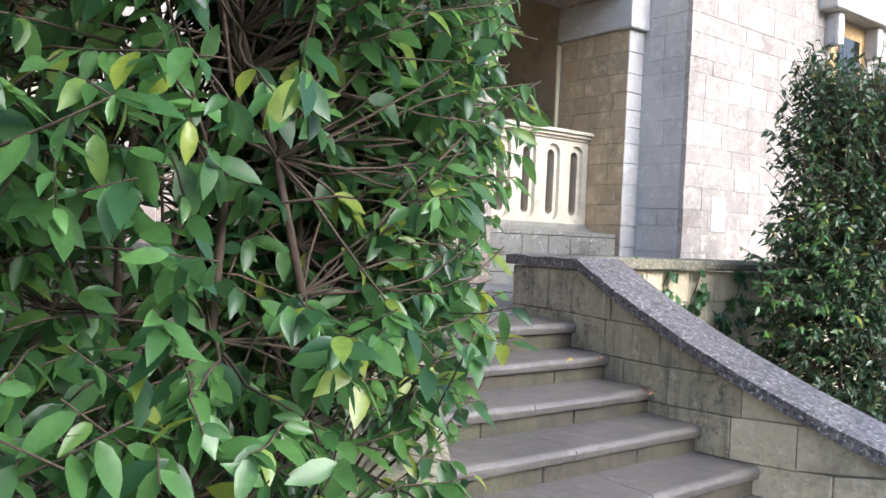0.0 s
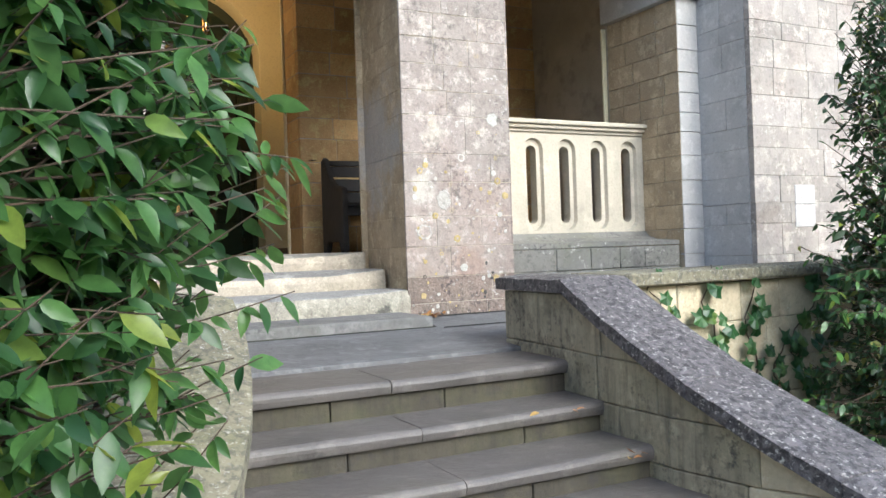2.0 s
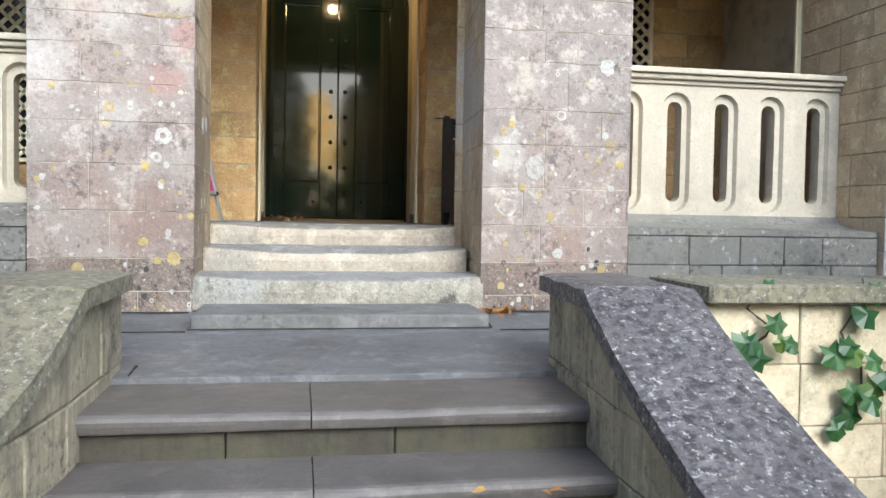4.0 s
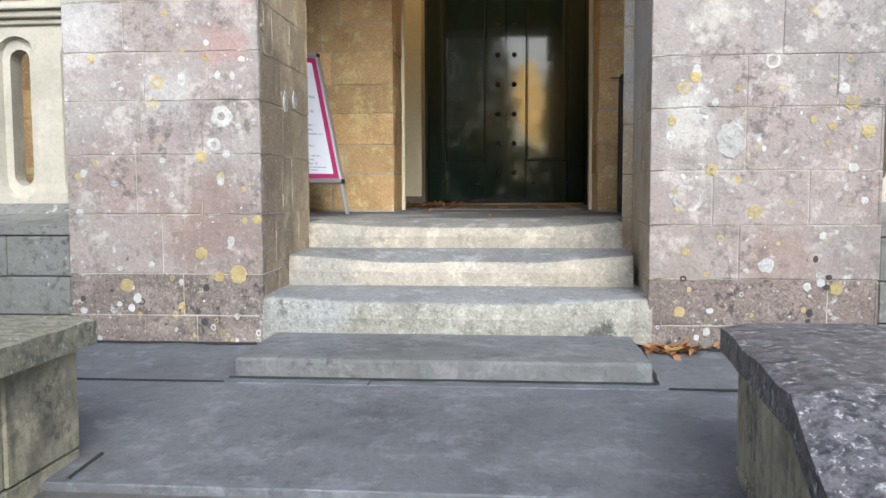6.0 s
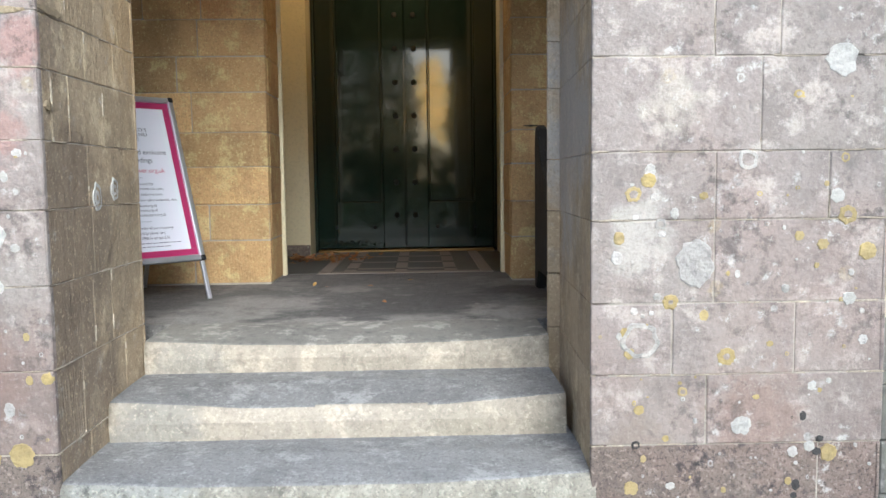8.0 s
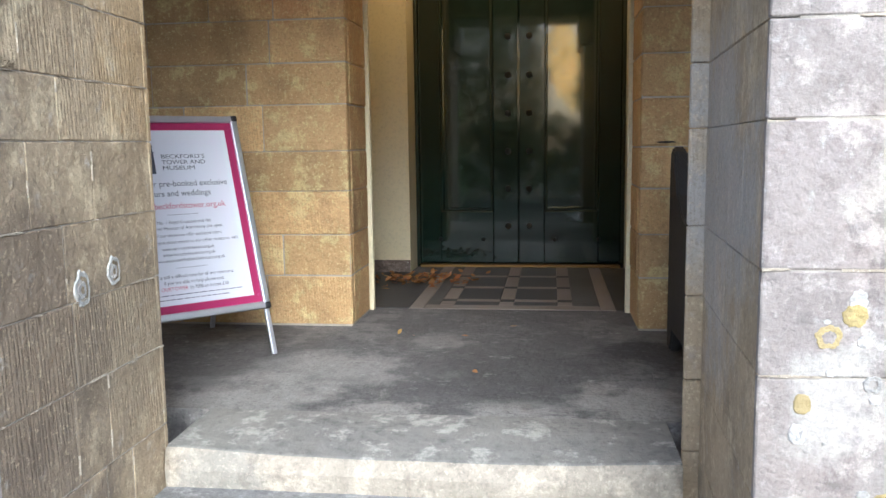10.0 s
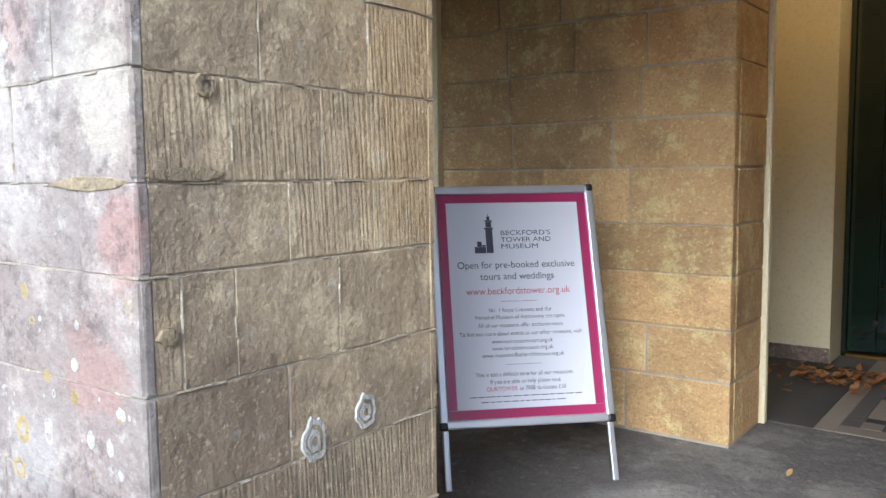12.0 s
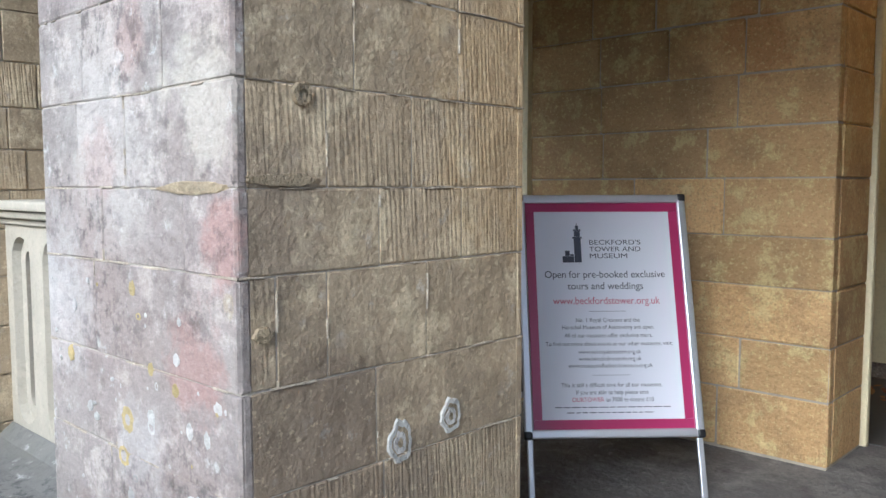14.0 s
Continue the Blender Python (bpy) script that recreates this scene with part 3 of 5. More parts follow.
terrace("terrace_wall_west", -3.6, 1.55, GARDEN)

# ---- entrance steps ----
entry = tagged(part("entrance_steps", box((2.2, 5.75, 0.98), (3.55, 6.6, 1.09)), MORTAR), "pale worn stone steps hollowed by feet", kind="structure")
bm = box((2.165, 5.16, 1.036), (3.56, 5.72, 1.115), 0.012, 2)
part("threshold_slab", bm, SLAB, entry, "thick grey stone slab")


def worn_step(x0, x1, y0, y1, z0, z1, sag, material, tread):
    bm = bmesh.new()
    n, rings = 36, []
    r = 0.022
    prof = [(y1, z0), (y0, z0), (y0 - 0.004, (z0 + z1) / 2)] + [(y0 + r - r * math.cos(a), z1 - r + r * math.sin(a)) for a in [radians(k) for k in (0, 30, 60, 90)]] + [(y0 + r + 0.006, z1), (y0 + 0.1, z1), (y0 + 0.22, z1), (y1, z1)]
    for i in range(n + 1):
        x = x0 + (x1 - x0) * i / n
        u = (x - MID) / 0.62
        dip = sag * math.exp(-u ** 4) + 0.006 * noise.noise((x * 4, y0 * 5, 1))
        ring = []
        for y, z in prof:
            top = z > (z0 + z1) / 2 + 0.005
            fall = max(0.0, 1 - (y - y0) / 0.2)
            ring.append(bm.verts.new((x, y + 0.5 * dip * (1 if y < y0 + 0.05 and top else 0) + 0.006 * noise.noise((x * 6, z * 8, y0)), z - (dip * fall if top else 0))))
        rings.append(ring)
    for a, b in zip(rings, rings[1:]):
        for k in range(len(prof)):
            j = (k + 1) % len(prof)
            bm.faces.new((a[k], a[j], b[j], b[k]))
    for ring in (rings[0], rings[-1]):
        bm.faces.new(ring)
    bmesh.ops.recalc_face_normals(bm, faces=bm.faces[:])
    ob = part("step", bm, material, entry, smooth=True)
    ob.data.materials.append(tread)
    for p in ob.data.polygons:
        p.material_index = int(p.normal.z > 0.9)
        p.use_smooth = 0.05 < p.normal.z < 0.97
    return ob


worn_step(2.105, 3.635, 5.64, 6.1, 1.085, 1.262, 0.032, WORN_LOW, STEP_TOP)
worn_step(2.125, 3.615, 6.0, 6.5, 1.24, 1.40, 0.042, WORN, STEP_TOP)
worn_step(2.125, 3.615, 6.36, 6.705, 1.38, 1.5255, 0.03, WORN, WORN_TOP)

# ---- entrance pillars ----
WEST_LEVELS = [1.02, 1.18, 1.345, 1.583, 1.82, 2.03, 2.22, 2.416, 2.566, 2.745, 2.93, 3.11, 3.29, 3.47]
EAST_LEVELS = [1.02, 1.16, 1.337, 1.54, 1.745, 1.98, 2.17, 2.43, 2.6, 2.78, 2.96, 3.13, 3.3, 3.47]
# upright joints by course: in x on the fronts, in y on the face towards the entrance
WEST_FRONT = {5: (1.655,), 6: (1.575,), 7: (1.621, 1.948), 8: (1.513, 1.73), 9: (1.55, 1.886)}
WEST_JAMB = {5: (5.944,), 6: (5.715, 5.825, 6.082), 7: (5.954, 6.189), 8: (5.828, 6.043), 9: (5.895, 6.18)}
EAST_FRONT = {2: (3.95,), 3: (3.85, 4.2), 4: (3.967,), 5: (3.968, 4.288), 6: (4.093,), 1: (4.277,)}
LEVELS = [1.02, 1.22, 1.42, 1.62, 1.815, 2.01, 2.21, 2.398, 2.553, 2.714, 2.88, 3.06, 3.26, 3.47]


def pointing(core, seams):
    """Ragged, broken lines of old lime pointing smeared over the joints of the front and the entrance face."""
    pts, faces = [], []
    for a, b in seams:
        a, b = Vector(a), Vector(b)
        out = Vector((0, -1, 0)) if abs(a.y - FACE) < 1e-4 and abs(b.y - FACE) < 1e-4 else Vector((1, 0, 0))
        side = (b - a).normalized().cross(out)
        n = max(4, int((b - a).length / 0.012))
        last = None
        for i in range(n + 1):
            p = a.lerp(b, i / n) + side * (0.004 * noise.noise(a.lerp(b, i / n) * 9))
            w = 0.0045 * noise.noise(p * 13 + Vector((3, 1, 7))) + 0.0022 * noise.noise(p * 60) + (0.001 if side.z else 0.0)
            if w < 0.0009:
                last = None
                continue
            o = len(pts)
            for k, up in ((-1, -0.003), (-0.55, 0.0022), (0.55, 0.0026), (1, -0.003)):
                pts.append(tuple(p + side * w * k + out * up))
            if last is not None:
                faces += [(last + k, last + k + 1, o + k + 1, o + k) for k in range(3)]
            last = o
    me = bpy.data.meshes.new("pointing")
    me.from_pydata(pts, [], faces)
    me.materials.append(LIME)
    ob = new("pointing", me)
    ob.parent = core
    tagged(ob, "pale ragged lime pointing", kind="stuff")


def joints(a, b, marks):
    edges = [a, *marks, b]
    return list(zip(edges, edges[1:]))


def pillar(name, x0, x1, y0, y1, splay, levels, front, jamb):
    """Square pillar of coursed stones; splay leans its west face inwards towards the back."""
    core = structure(name, (x0 + 0.003 + splay, y0 + 0.0022, 0.9), (x1 - 0.003, y1 - 0.003, 4.7), POINTING, "square ashlar entrance pillar with lichen spots")
    seams = []
    for row, (z0, z1) in enumerate(zip(levels, levels[1:])):
        g = 0.001
        for f0, f1, material in ((y0, y0 + 0.02, FRONT), (y1 - 0.02, y1, JAMB)):
            run = joints(x0, x1, front[row]) if material is FRONT and row in front else splits(x0, x1, 0.27 * rng.uniform(0.8, 1.25), rng)
            if material is FRONT:
                seams += [((a, y0, z0), (a, y0, z1)) for a, _ in run[1:]] + [((x0, y0, z0), (x1, y0, z0))]
            for a, b in run:
                lo = [a + (g if a > x0 else 0), f0 + rng.uniform(-0.003, 0.0005), z0 + g]
                hi = [b - (g if b < x1 else 0), f1, z1 - g]
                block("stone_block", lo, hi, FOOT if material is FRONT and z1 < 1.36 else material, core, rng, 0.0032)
        for face in (x0, x1):
            n0, n1 = (face, face + 0.06) if face == x0 else (face - 0.06, face)
            run = joints(y0 + 0.0205, y1 - 0.0205, jamb[row]) if face == x1 and row in jamb else splits(y0 + 0.0205, y1 - 0.0205, 0.24 * rng.uniform(0.8, 1.25), rng)
            if face == x1:
                seams += [((x1, a, z0), (x1, a, z1)) for a, _ in run[1:]] + [((x1, y0, z0), (x1, y1, z0))]
            if face == x1:
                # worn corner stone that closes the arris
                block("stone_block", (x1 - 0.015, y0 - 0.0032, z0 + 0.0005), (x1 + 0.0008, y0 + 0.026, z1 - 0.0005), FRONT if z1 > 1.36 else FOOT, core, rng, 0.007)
            for a, b in run:
                w = rng.uniform(0, 0.0015)
                g = 0.001 if face == x1 else 0.0003
                side_stone = block("stone_block", (n0 + (w if face == x0 else 0), a + (g if a > y0 + 0.03 else 0), z0 + g), (n1 - (w if face == x1 else 0), b - (g if b < y1 - 0.03 else 0), z1 - g), JAMB, core, rng, 0.0026)
                if face == x0:
                    for v in side_stone.data.vertices:
                        v.co.x += splay * (v.co.y - y0) / (y1 - y0)
    pointing(core, seams)
    part("impost", box((x0 - 0.05, y0 - 0.05, 3.474), (x1 + 0.05, y1 + 0.02, 3.80), 0.012, 2), FRONT, core, "projecting plain impost block")
    part("upper_shaft", box((x0, y0, 3.803), (x1, y1, 4.7), 0.008), FRONT, core)
    return core


west = pillar("pillar_west", 1.325, 2.12, FACE, 6.40, 0.0, WEST_LEVELS, WEST_FRONT, WEST_JAMB)
east = pillar("pillar_east", 3.62, 4.46, FACE, 6.44, 0.045, EAST_LEVELS, EAST_FRONT, {})


def patch(name, at, radius, axis, material, parent, tall=1.0, ring=0.0, thick=0.0014):
    """A crust of lichen: a low, ragged disc on a wall, or a ring of it."""
    bm = bmesh.new()
    n = 28
    seed = at[0] * 7 + at[2] * 3
    outer, inner, base = [], [], []
    for i in range(n):
        a = 2 * math.pi * i / n
        r = radius * (1 + 0.26 * noise.noise((math.cos(a) * 2.2, math.sin(a) * 2.2, seed)) + rng.uniform(-0.035, 0.035))
        for group_, k, h in ((base, 1.0, -0.004), (outer, 0.9, thick), (inner, max(0.05, ring), thick * (1 if ring else 1.3))):
            u, w = r * k * math.cos(a), r * k * math.sin(a) * tall
            group_.append(bm.verts.new((at[0] + u, at[1] - h, at[2] + w) if axis == "y" else (at[0] + h, at[1] + u, at[2] + w)))
    for i in range(n):
        j = (i + 1) % n
        bm.faces.new((base[i], base[j], outer[j], outer[i]))
        bm.faces.new((outer[i], outer[j], inner[j], inner[i]))
    if not ring:
        bm.faces.new(inner)
    bmesh.ops.recalc_face_normals(bm, faces=bm.faces[:])
    part(name, bm, material, parent)


for x, z, r, m, ring in ((4.315, 2.42, 0.05, WHITE_LICHEN, 0), (4.052, 1.391, 0.032, WHITE_LICHEN, 0), (4.313, 2.043, 0.021, WHITE_LICHEN, 0), (4.354, 1.752, 0.02, WHITE_LICHEN, 0),
                         (4.057, 2.147, 0.03, GREY_LICHEN, 0.6), (4.006, 1.591, 0.028, YELLOW_LICHEN, 0.35), (3.759, 1.641, 0.055, GREY_LICHEN, 0.7),
                         (4.344, 1.989, 0.027, YELLOW_LICHEN, 0.4), (4.404, 1.886, 0.025, YELLOW_LICHEN, 0), (3.844, 1.749, 0.023, YELLOW_LICHEN, 0.3), (3.779, 2.092, 0.023, YELLOW_LICHEN, 0),
                         (3.737, 2.053, 0.024, YELLOW_LICHEN, 0.5), (4.307, 1.305, 0.026, YELLOW_LICHEN, 0), (3.737, 1.212, 0.022, YELLOW_LICHEN, 0)):
    patch("lichen_patch", (x, FACE - 0.002, z), r, "y", m, east, ring=ring)
patch("lichen_patch", (3.913, FACE - 0.002, 1.858), 0.055, "y", GREY_LICHEN, east, tall=1.3)
for x, z, r, m, ring in ((1.967, 1.968, 0.045, WHITE_LICHEN, 0.35), (1.935, 1.858, 0.028, WHITE_LICHEN, 0.4), (1.881, 1.809, 0.024, YELLOW_LICHEN, 0), (1.872, 1.428, 0.026, YELLOW_LICHEN, 0),
                         (2.021, 1.345, 0.036, YELLOW_LICHEN, 0), (1.943, 1.335, 0.022, YELLOW_LICHEN, 0), (2.103, 1.563, 0.018, YELLOW_LICHEN, 0), (1.711, 2.1, 0.028, YELLOW_LICHEN, 0.4),
                         (1.561, 1.297, 0.028, YELLOW_LICHEN, 0), (1.689, 2.021, 0.023, YELLOW_LICHEN, 0.55), (1.908, 2.194, 0.014, YELLOW_LICHEN, 0)):
    patch("lichen_patch", (x, FACE - 0.002, z), r, "y", m, west, ring=ring)
for y, z, r, tall in ((6.004, 2.058, 0.034, 1.4), (6.153, 2.081, 0.032, 1.25)):
    patch("lichen_patch", (2.1215, y, z), r, "x", WHITE_LICHEN, west, tall=tall, ring=0.66)
    patch("lichen_patch", (2.1212, y, z - 0.002), r * 0.52, "x", GREY_LICHEN, west, tall=tall, ring=0.4, thick=0.001)


for owner, x0, x1 in ((west, 1.35, 2.10), (east, 3.64, 4.44)):
    for k in range(130):
        z = 1.08 + 1.3 * rng.random() ** 1.5
        m = rng.choice((YELLOW_LICHEN, GREY_LICHEN, GREY_LICHEN, YELLOW_LICHEN, WHITE_LICHEN, GREY_LICHEN) if z > 1.45 else (YELLOW_LICHEN, GREY_LICHEN, BLACK_LICHEN, WHITE_LICHEN))
        patch("lichen_patch", (rng.uniform(x0, x1), FACE - 0.002, z), 0.0035 + 0.014 * rng.random() ** 2.2, "y", m, owner, tall=rng.uniform(0.7, 1.4), ring=rng.choice((0, 0, 0, 0.5)), thick=0.001)
patch("stone_break", (2.121, 5.735, 2.58), 0.078, "x", BROKEN, west, tall=0.16, thick=0.0025)
patch("stone_break", (1.98, FACE - 0.002, 2.566), 0.12, "y", BROKEN, west, tall=0.1, thick=0.002)
patch("stone_break", (2.121, 5.773, 2.728), 0.022, "x", BROKEN, west, ring=0.45, thick=0.006)
patch("stone_break", (2.121, 5.685, 2.317), 0.02, "x", BROKEN, west, tall=0.7, thick=0.005)
# ---- balustrades between pillars and piers ----
def balustrade(name, x0, x1):
    """Cream stone balustrade: a pierced panel with round-headed slots in sunk surrounds, under a moulded cap."""
    root = tagged(new(name), "cream stone balustrade with round-headed slots", kind="structure")
    y0, y1, z0, z1 = 6.06, 6.2, 1.56, 2.42
    n = 5
    pitch = (x1 - x0) / n
    def stadium(cx, half, za, zb, k=8):
        low = [(cx + half * math.cos(a), za + half + half * math.sin(a)) for a in [math.pi + math.pi * i / k for i in range(k + 1)]]
        high = [(cx + half * math.cos(a), zb - half + half * math.sin(a)) for a in [math.pi * i / k for i in range(k + 1)]]
        rise = [za + half + (zb - za - 2 * half) * i / 7 for i in range(1, 7)]
        return low + [(cx + half, z) for z in rise] + high + [(cx - half, z) for z in reversed(rise)]
    for i in range(n):
        cx, a, b = x0 + pitch * (i + 0.5), x0 + pitch * i, x0 + pitch * (i + 1)
        bm = bmesh.new()
        inner, mid, outer = stadium(cx, 0.047, 1.70, 2.32), stadium(cx, 0.093, 1.64, 2.375), []
        for px, pz in mid:
            dx, dz = px - cx, pz - 2.0
            k = min((pitch / 2) / abs(dx) if abs(dx) > 1e-6 else 9e9, ((z1 - 2.0) if dz > 0 else (2.0 - z0)) / abs(dz) if abs(dz) > 1e-6 else 9e9)
            outer.append((cx + dx * k, 2.0 + dz * k))
        loops = []
        for pts, y in ((outer, y0), (mid, y0), ([(cx + (p[0] - cx) * 0.86, 2.0 + (p[1] - 2.0) * 0.985) for p in mid], y0 + 0.03), (inner, y0 + 0.034), (inner, y1 - 0.02), (mid, y1), (outer, y1)):
            loops.append([bm.verts.new((px, y, pz)) for px, pz in pts])
        m = len(mid)
        for la, lb in zip(loops, loops[1:]):
            for k in range(m):
                j = (k + 1) % m
                bm.faces.new((la[k], la[j], lb[j], lb[k]))
        # the four corners that the ray-drawn rim leaves out
        for la, y in ((loops[0], y0), (loops[-1], y1)):
            for sx in (a, b):
                for sz in (z0, z1):
                    side = [v for v in la if abs(v.co.x - sx) < 1e-5 and (v.co.z - 2.0) * (sz - 2.0) > 0]
                    flat = [v for v in la if abs(v.co.z - sz) < 1e-5 and (v.co.x - cx) * (sx - cx) > 0]
                    if side and flat:
                        s_ = max(side, key=lambda v: abs(v.co.z - 2.0))
                        f_ = max(flat, key=lambda v: abs(v.co.x - cx))
                        if s_ is not f_:
                            bm.faces.new((s_, f_, bm.verts.new((sx, y, sz))))
        bmesh.ops.recalc_face_normals(bm, faces=bm.faces[:])
        part("baluster_panel", bm, BALUSTER, root)
    cap = bmesh.new()
    add_box(cap, (x0 - 0.005, y0 - 0.07, 2.479), (x1 + 0.005, y1 + 0.05, 2.515), 0.01, 2)
    add_box(cap, (x0 - 0.003, y0 - 0.045, 2.447), (x1 + 0.003, y1 + 0.03, 2.478), 0.013, 3)
    add_box(cap, (x0 - 0.002, y0 - 0.018, 2.4205), (x1 + 0.002, y1 + 0.015, 2.446), 0.005)
    part("cap", cap, BALUSTER, root, "moulded cap rail")
    bm = bmesh.new()
    prof = [(5.66, 1.5), (5.66, 1.535), (5.9, 1.55), (6.0, 1.575), (6.058, 1.62), (6.058, 1.5)]
    ends = [[bm.verts.new((x, y, z)) for y, z in prof] for x in (x0, x1)]
    for k in range(len(prof)):
        j = (k + 1) % len(prof)
        bm.faces.new((ends[0][k], ends[0][j], ends[1][j], ends[1][k]))
    bm.faces.new(ends[0]), bm.faces.new(ends[1])
    bmesh.ops.recalc_face_normals(bm, faces=bm.faces[:])
    part("sill", bm, PLINTH, root, "weathered sloping stone sill")
    base = part("plinth", box((x0, 5.68, 0.9), (x1, 6.5, 1.495)), MORTAR, root, "dark weathered stone plinth")
    facing(base, "y", 5.655, -1, x0 + 0.003, x1 - 0.003, [(1.02, 1.17), (1.17, 1.33), (1.33, 1.495)], 0.3, PLINTH, rng, depth=0.04)
    return root


balustrade("balustrade_east", 4.463, 6.05)
balustrade("balustrade_west", -0.21, 1.322)


# ---- end piers and wings ----
def wing(name, s):
    """s is +1 for the east wing and -1 for the west one, mirrored about the entrance's middle."""
    X = lambda v: MID + s * (v - MID) + (0.1 if s < 0 else 0)
    def span(a, b):
        return sorted((X(a), X(b)))
    a, b = span(6.05, 6.27)
    pier = structure("pier_" + name, (a + 0.01, 5.62, 0.5), (b - 0.01, 6.5, 4.7), MORTAR, "pale stone end pier of the porch")
    rows = list(zip(LEVELS, LEVELS[1:]))
    facing(pier, "y", 5.605, -1, a, b, rows, 0.4, PALE, rng, depth=0.05)
    facing(pier, "x", X(6.05), -s, 5.607, 6.47, rows, 0.26, JAMB, rng, depth=0.05)
    i0, i1 = span(6.0, 6.268)
    part("impost", box((i0, 5.55, 3.474), (i1, 6.5, 3.80), 0.012, 2), PALE, pier, "projecting plain impost block")
    t0, t1 = span(6.02, 6.14)
    part("trim", box((t0, 6.505, PORCH), (t1, 6.53, 3.45), 0.004), CREAM, pier, "cream painted strip")
    # wing: its face stands forward of the porch
    x0, x1 = span(6.27, 12.5)
    core = structure("wing_" + name, (x0 + 0.006, 5.086, 0), (x1, 10.4, TOP), MORTAR, "weathered grey ashlar wall of the wing")
    wr = random.Random(11)
    rows = courses(0.98, 5.06, 0.205, wr)
    near = span(6.27, 10.6)
    hole = (*span(8.75, 9.55), 2.1, 4.02)
    facing(core, "y", 5.08, -1, near[0], near[1], rows, 0.38, WING, wr, holes=[hole], gap=0.001, edge=0.003)
    facing(core, "x", X(6.27), -s, 5.131, 5.62, rows, 0.3, PALE, wr, gap=0.001, edge=0.003)
    return core, span


wing_core, span = wing("east", 1)
wing("west", -1)
for z0, z1 in ((1.60, 1.775), (1.78, 1.93)):
    block("repair_stone", (6.70, 5.072, z0), (6.93, 5.12, z1), PALE, wing_core, rng, 0.004)
# sunk window with a hood on corbels in the east wing
hood = tagged(new("window_1"), "sunk stone window under a hood on corbels", kind="structure")
part("window_frame", box((8.76, 5.078, 2.12), (9.54, 5.13, 4.0)), OCHRE, hood)
part("pane", box((8.92, 5.068, 2.25), (9.38, 5.073, 3.85)), DARK_GLASS, hood)
for x in (8.62, 9.52):
    part("corbel", box((x, 4.93, 3.68), (x + 0.13, 5.09, 4.03), 0.02, 2), PALE, hood)
part("hood", box((8.45, 4.86, 4.035), (9.85, 5.09, 4.36), 0.03, 2), PALE, hood)

BACK_ROWS = [(1.53, 1.775), (1.775, 1.975), (1.975, 2.185), (2.185, 2.375), (2.375, 2.595), (2.595, 2.79), (2.79, 2.99), (2.99, 3.2), (3.2, 3.41), (3.41, 3.63), (3.63, 3.85), (3.85, 4.07), (4.07, 4.29), (4.29, 4.5), (4.5, 4.71)]

# ---- porch: floor, walls, ceiling, front wall over the openings ----
porch_floor = structure("floor", (-0.5, 6.70, 1.3), (6.4, 10.4, PORCH), FLOOR, "worn grey stone porch floor with pale patches")
# unseen front wall, its lower edge brought down to keep light off the back wall
structure("wall_front", (-0.9, FACE + 0.02, 3.804), (6.7, 6.44, TOP), FRONT, "unseen ashlar wall above the porch openings, set low for shade")
ceiling = structure("ceiling", (-0.6, 6.43, 4.72), (6.4, 10.5, 4.95), CREAM, "plain plastered porch ceiling")
tagged(part("roof", box((-9, 5.2, TOP), (15, 11, TOP + 0.3)), PALE), "flat stone parapet roof of the building", kind="structure")
end_wall = structure("wall_porch_east", (6.285, 6.5, 1.3), (6.5, 8.3, 4.72), MORTAR, "golden ashlar end wall of the porch")
facing(end_wall, "x", 6.28, -1, 6.535, 7.965, BACK_ROWS, 0.4, OCHRE, rng, gap=0.0012, edge=0.003)
structure("wall_porch_west", (-0.76, 6.5, 1.3), (-0.54, 8.3, 4.72), OCHRE, "golden ashlar end wall of the porch")
OPEN0, OPEN1 = 2.305, 3.658


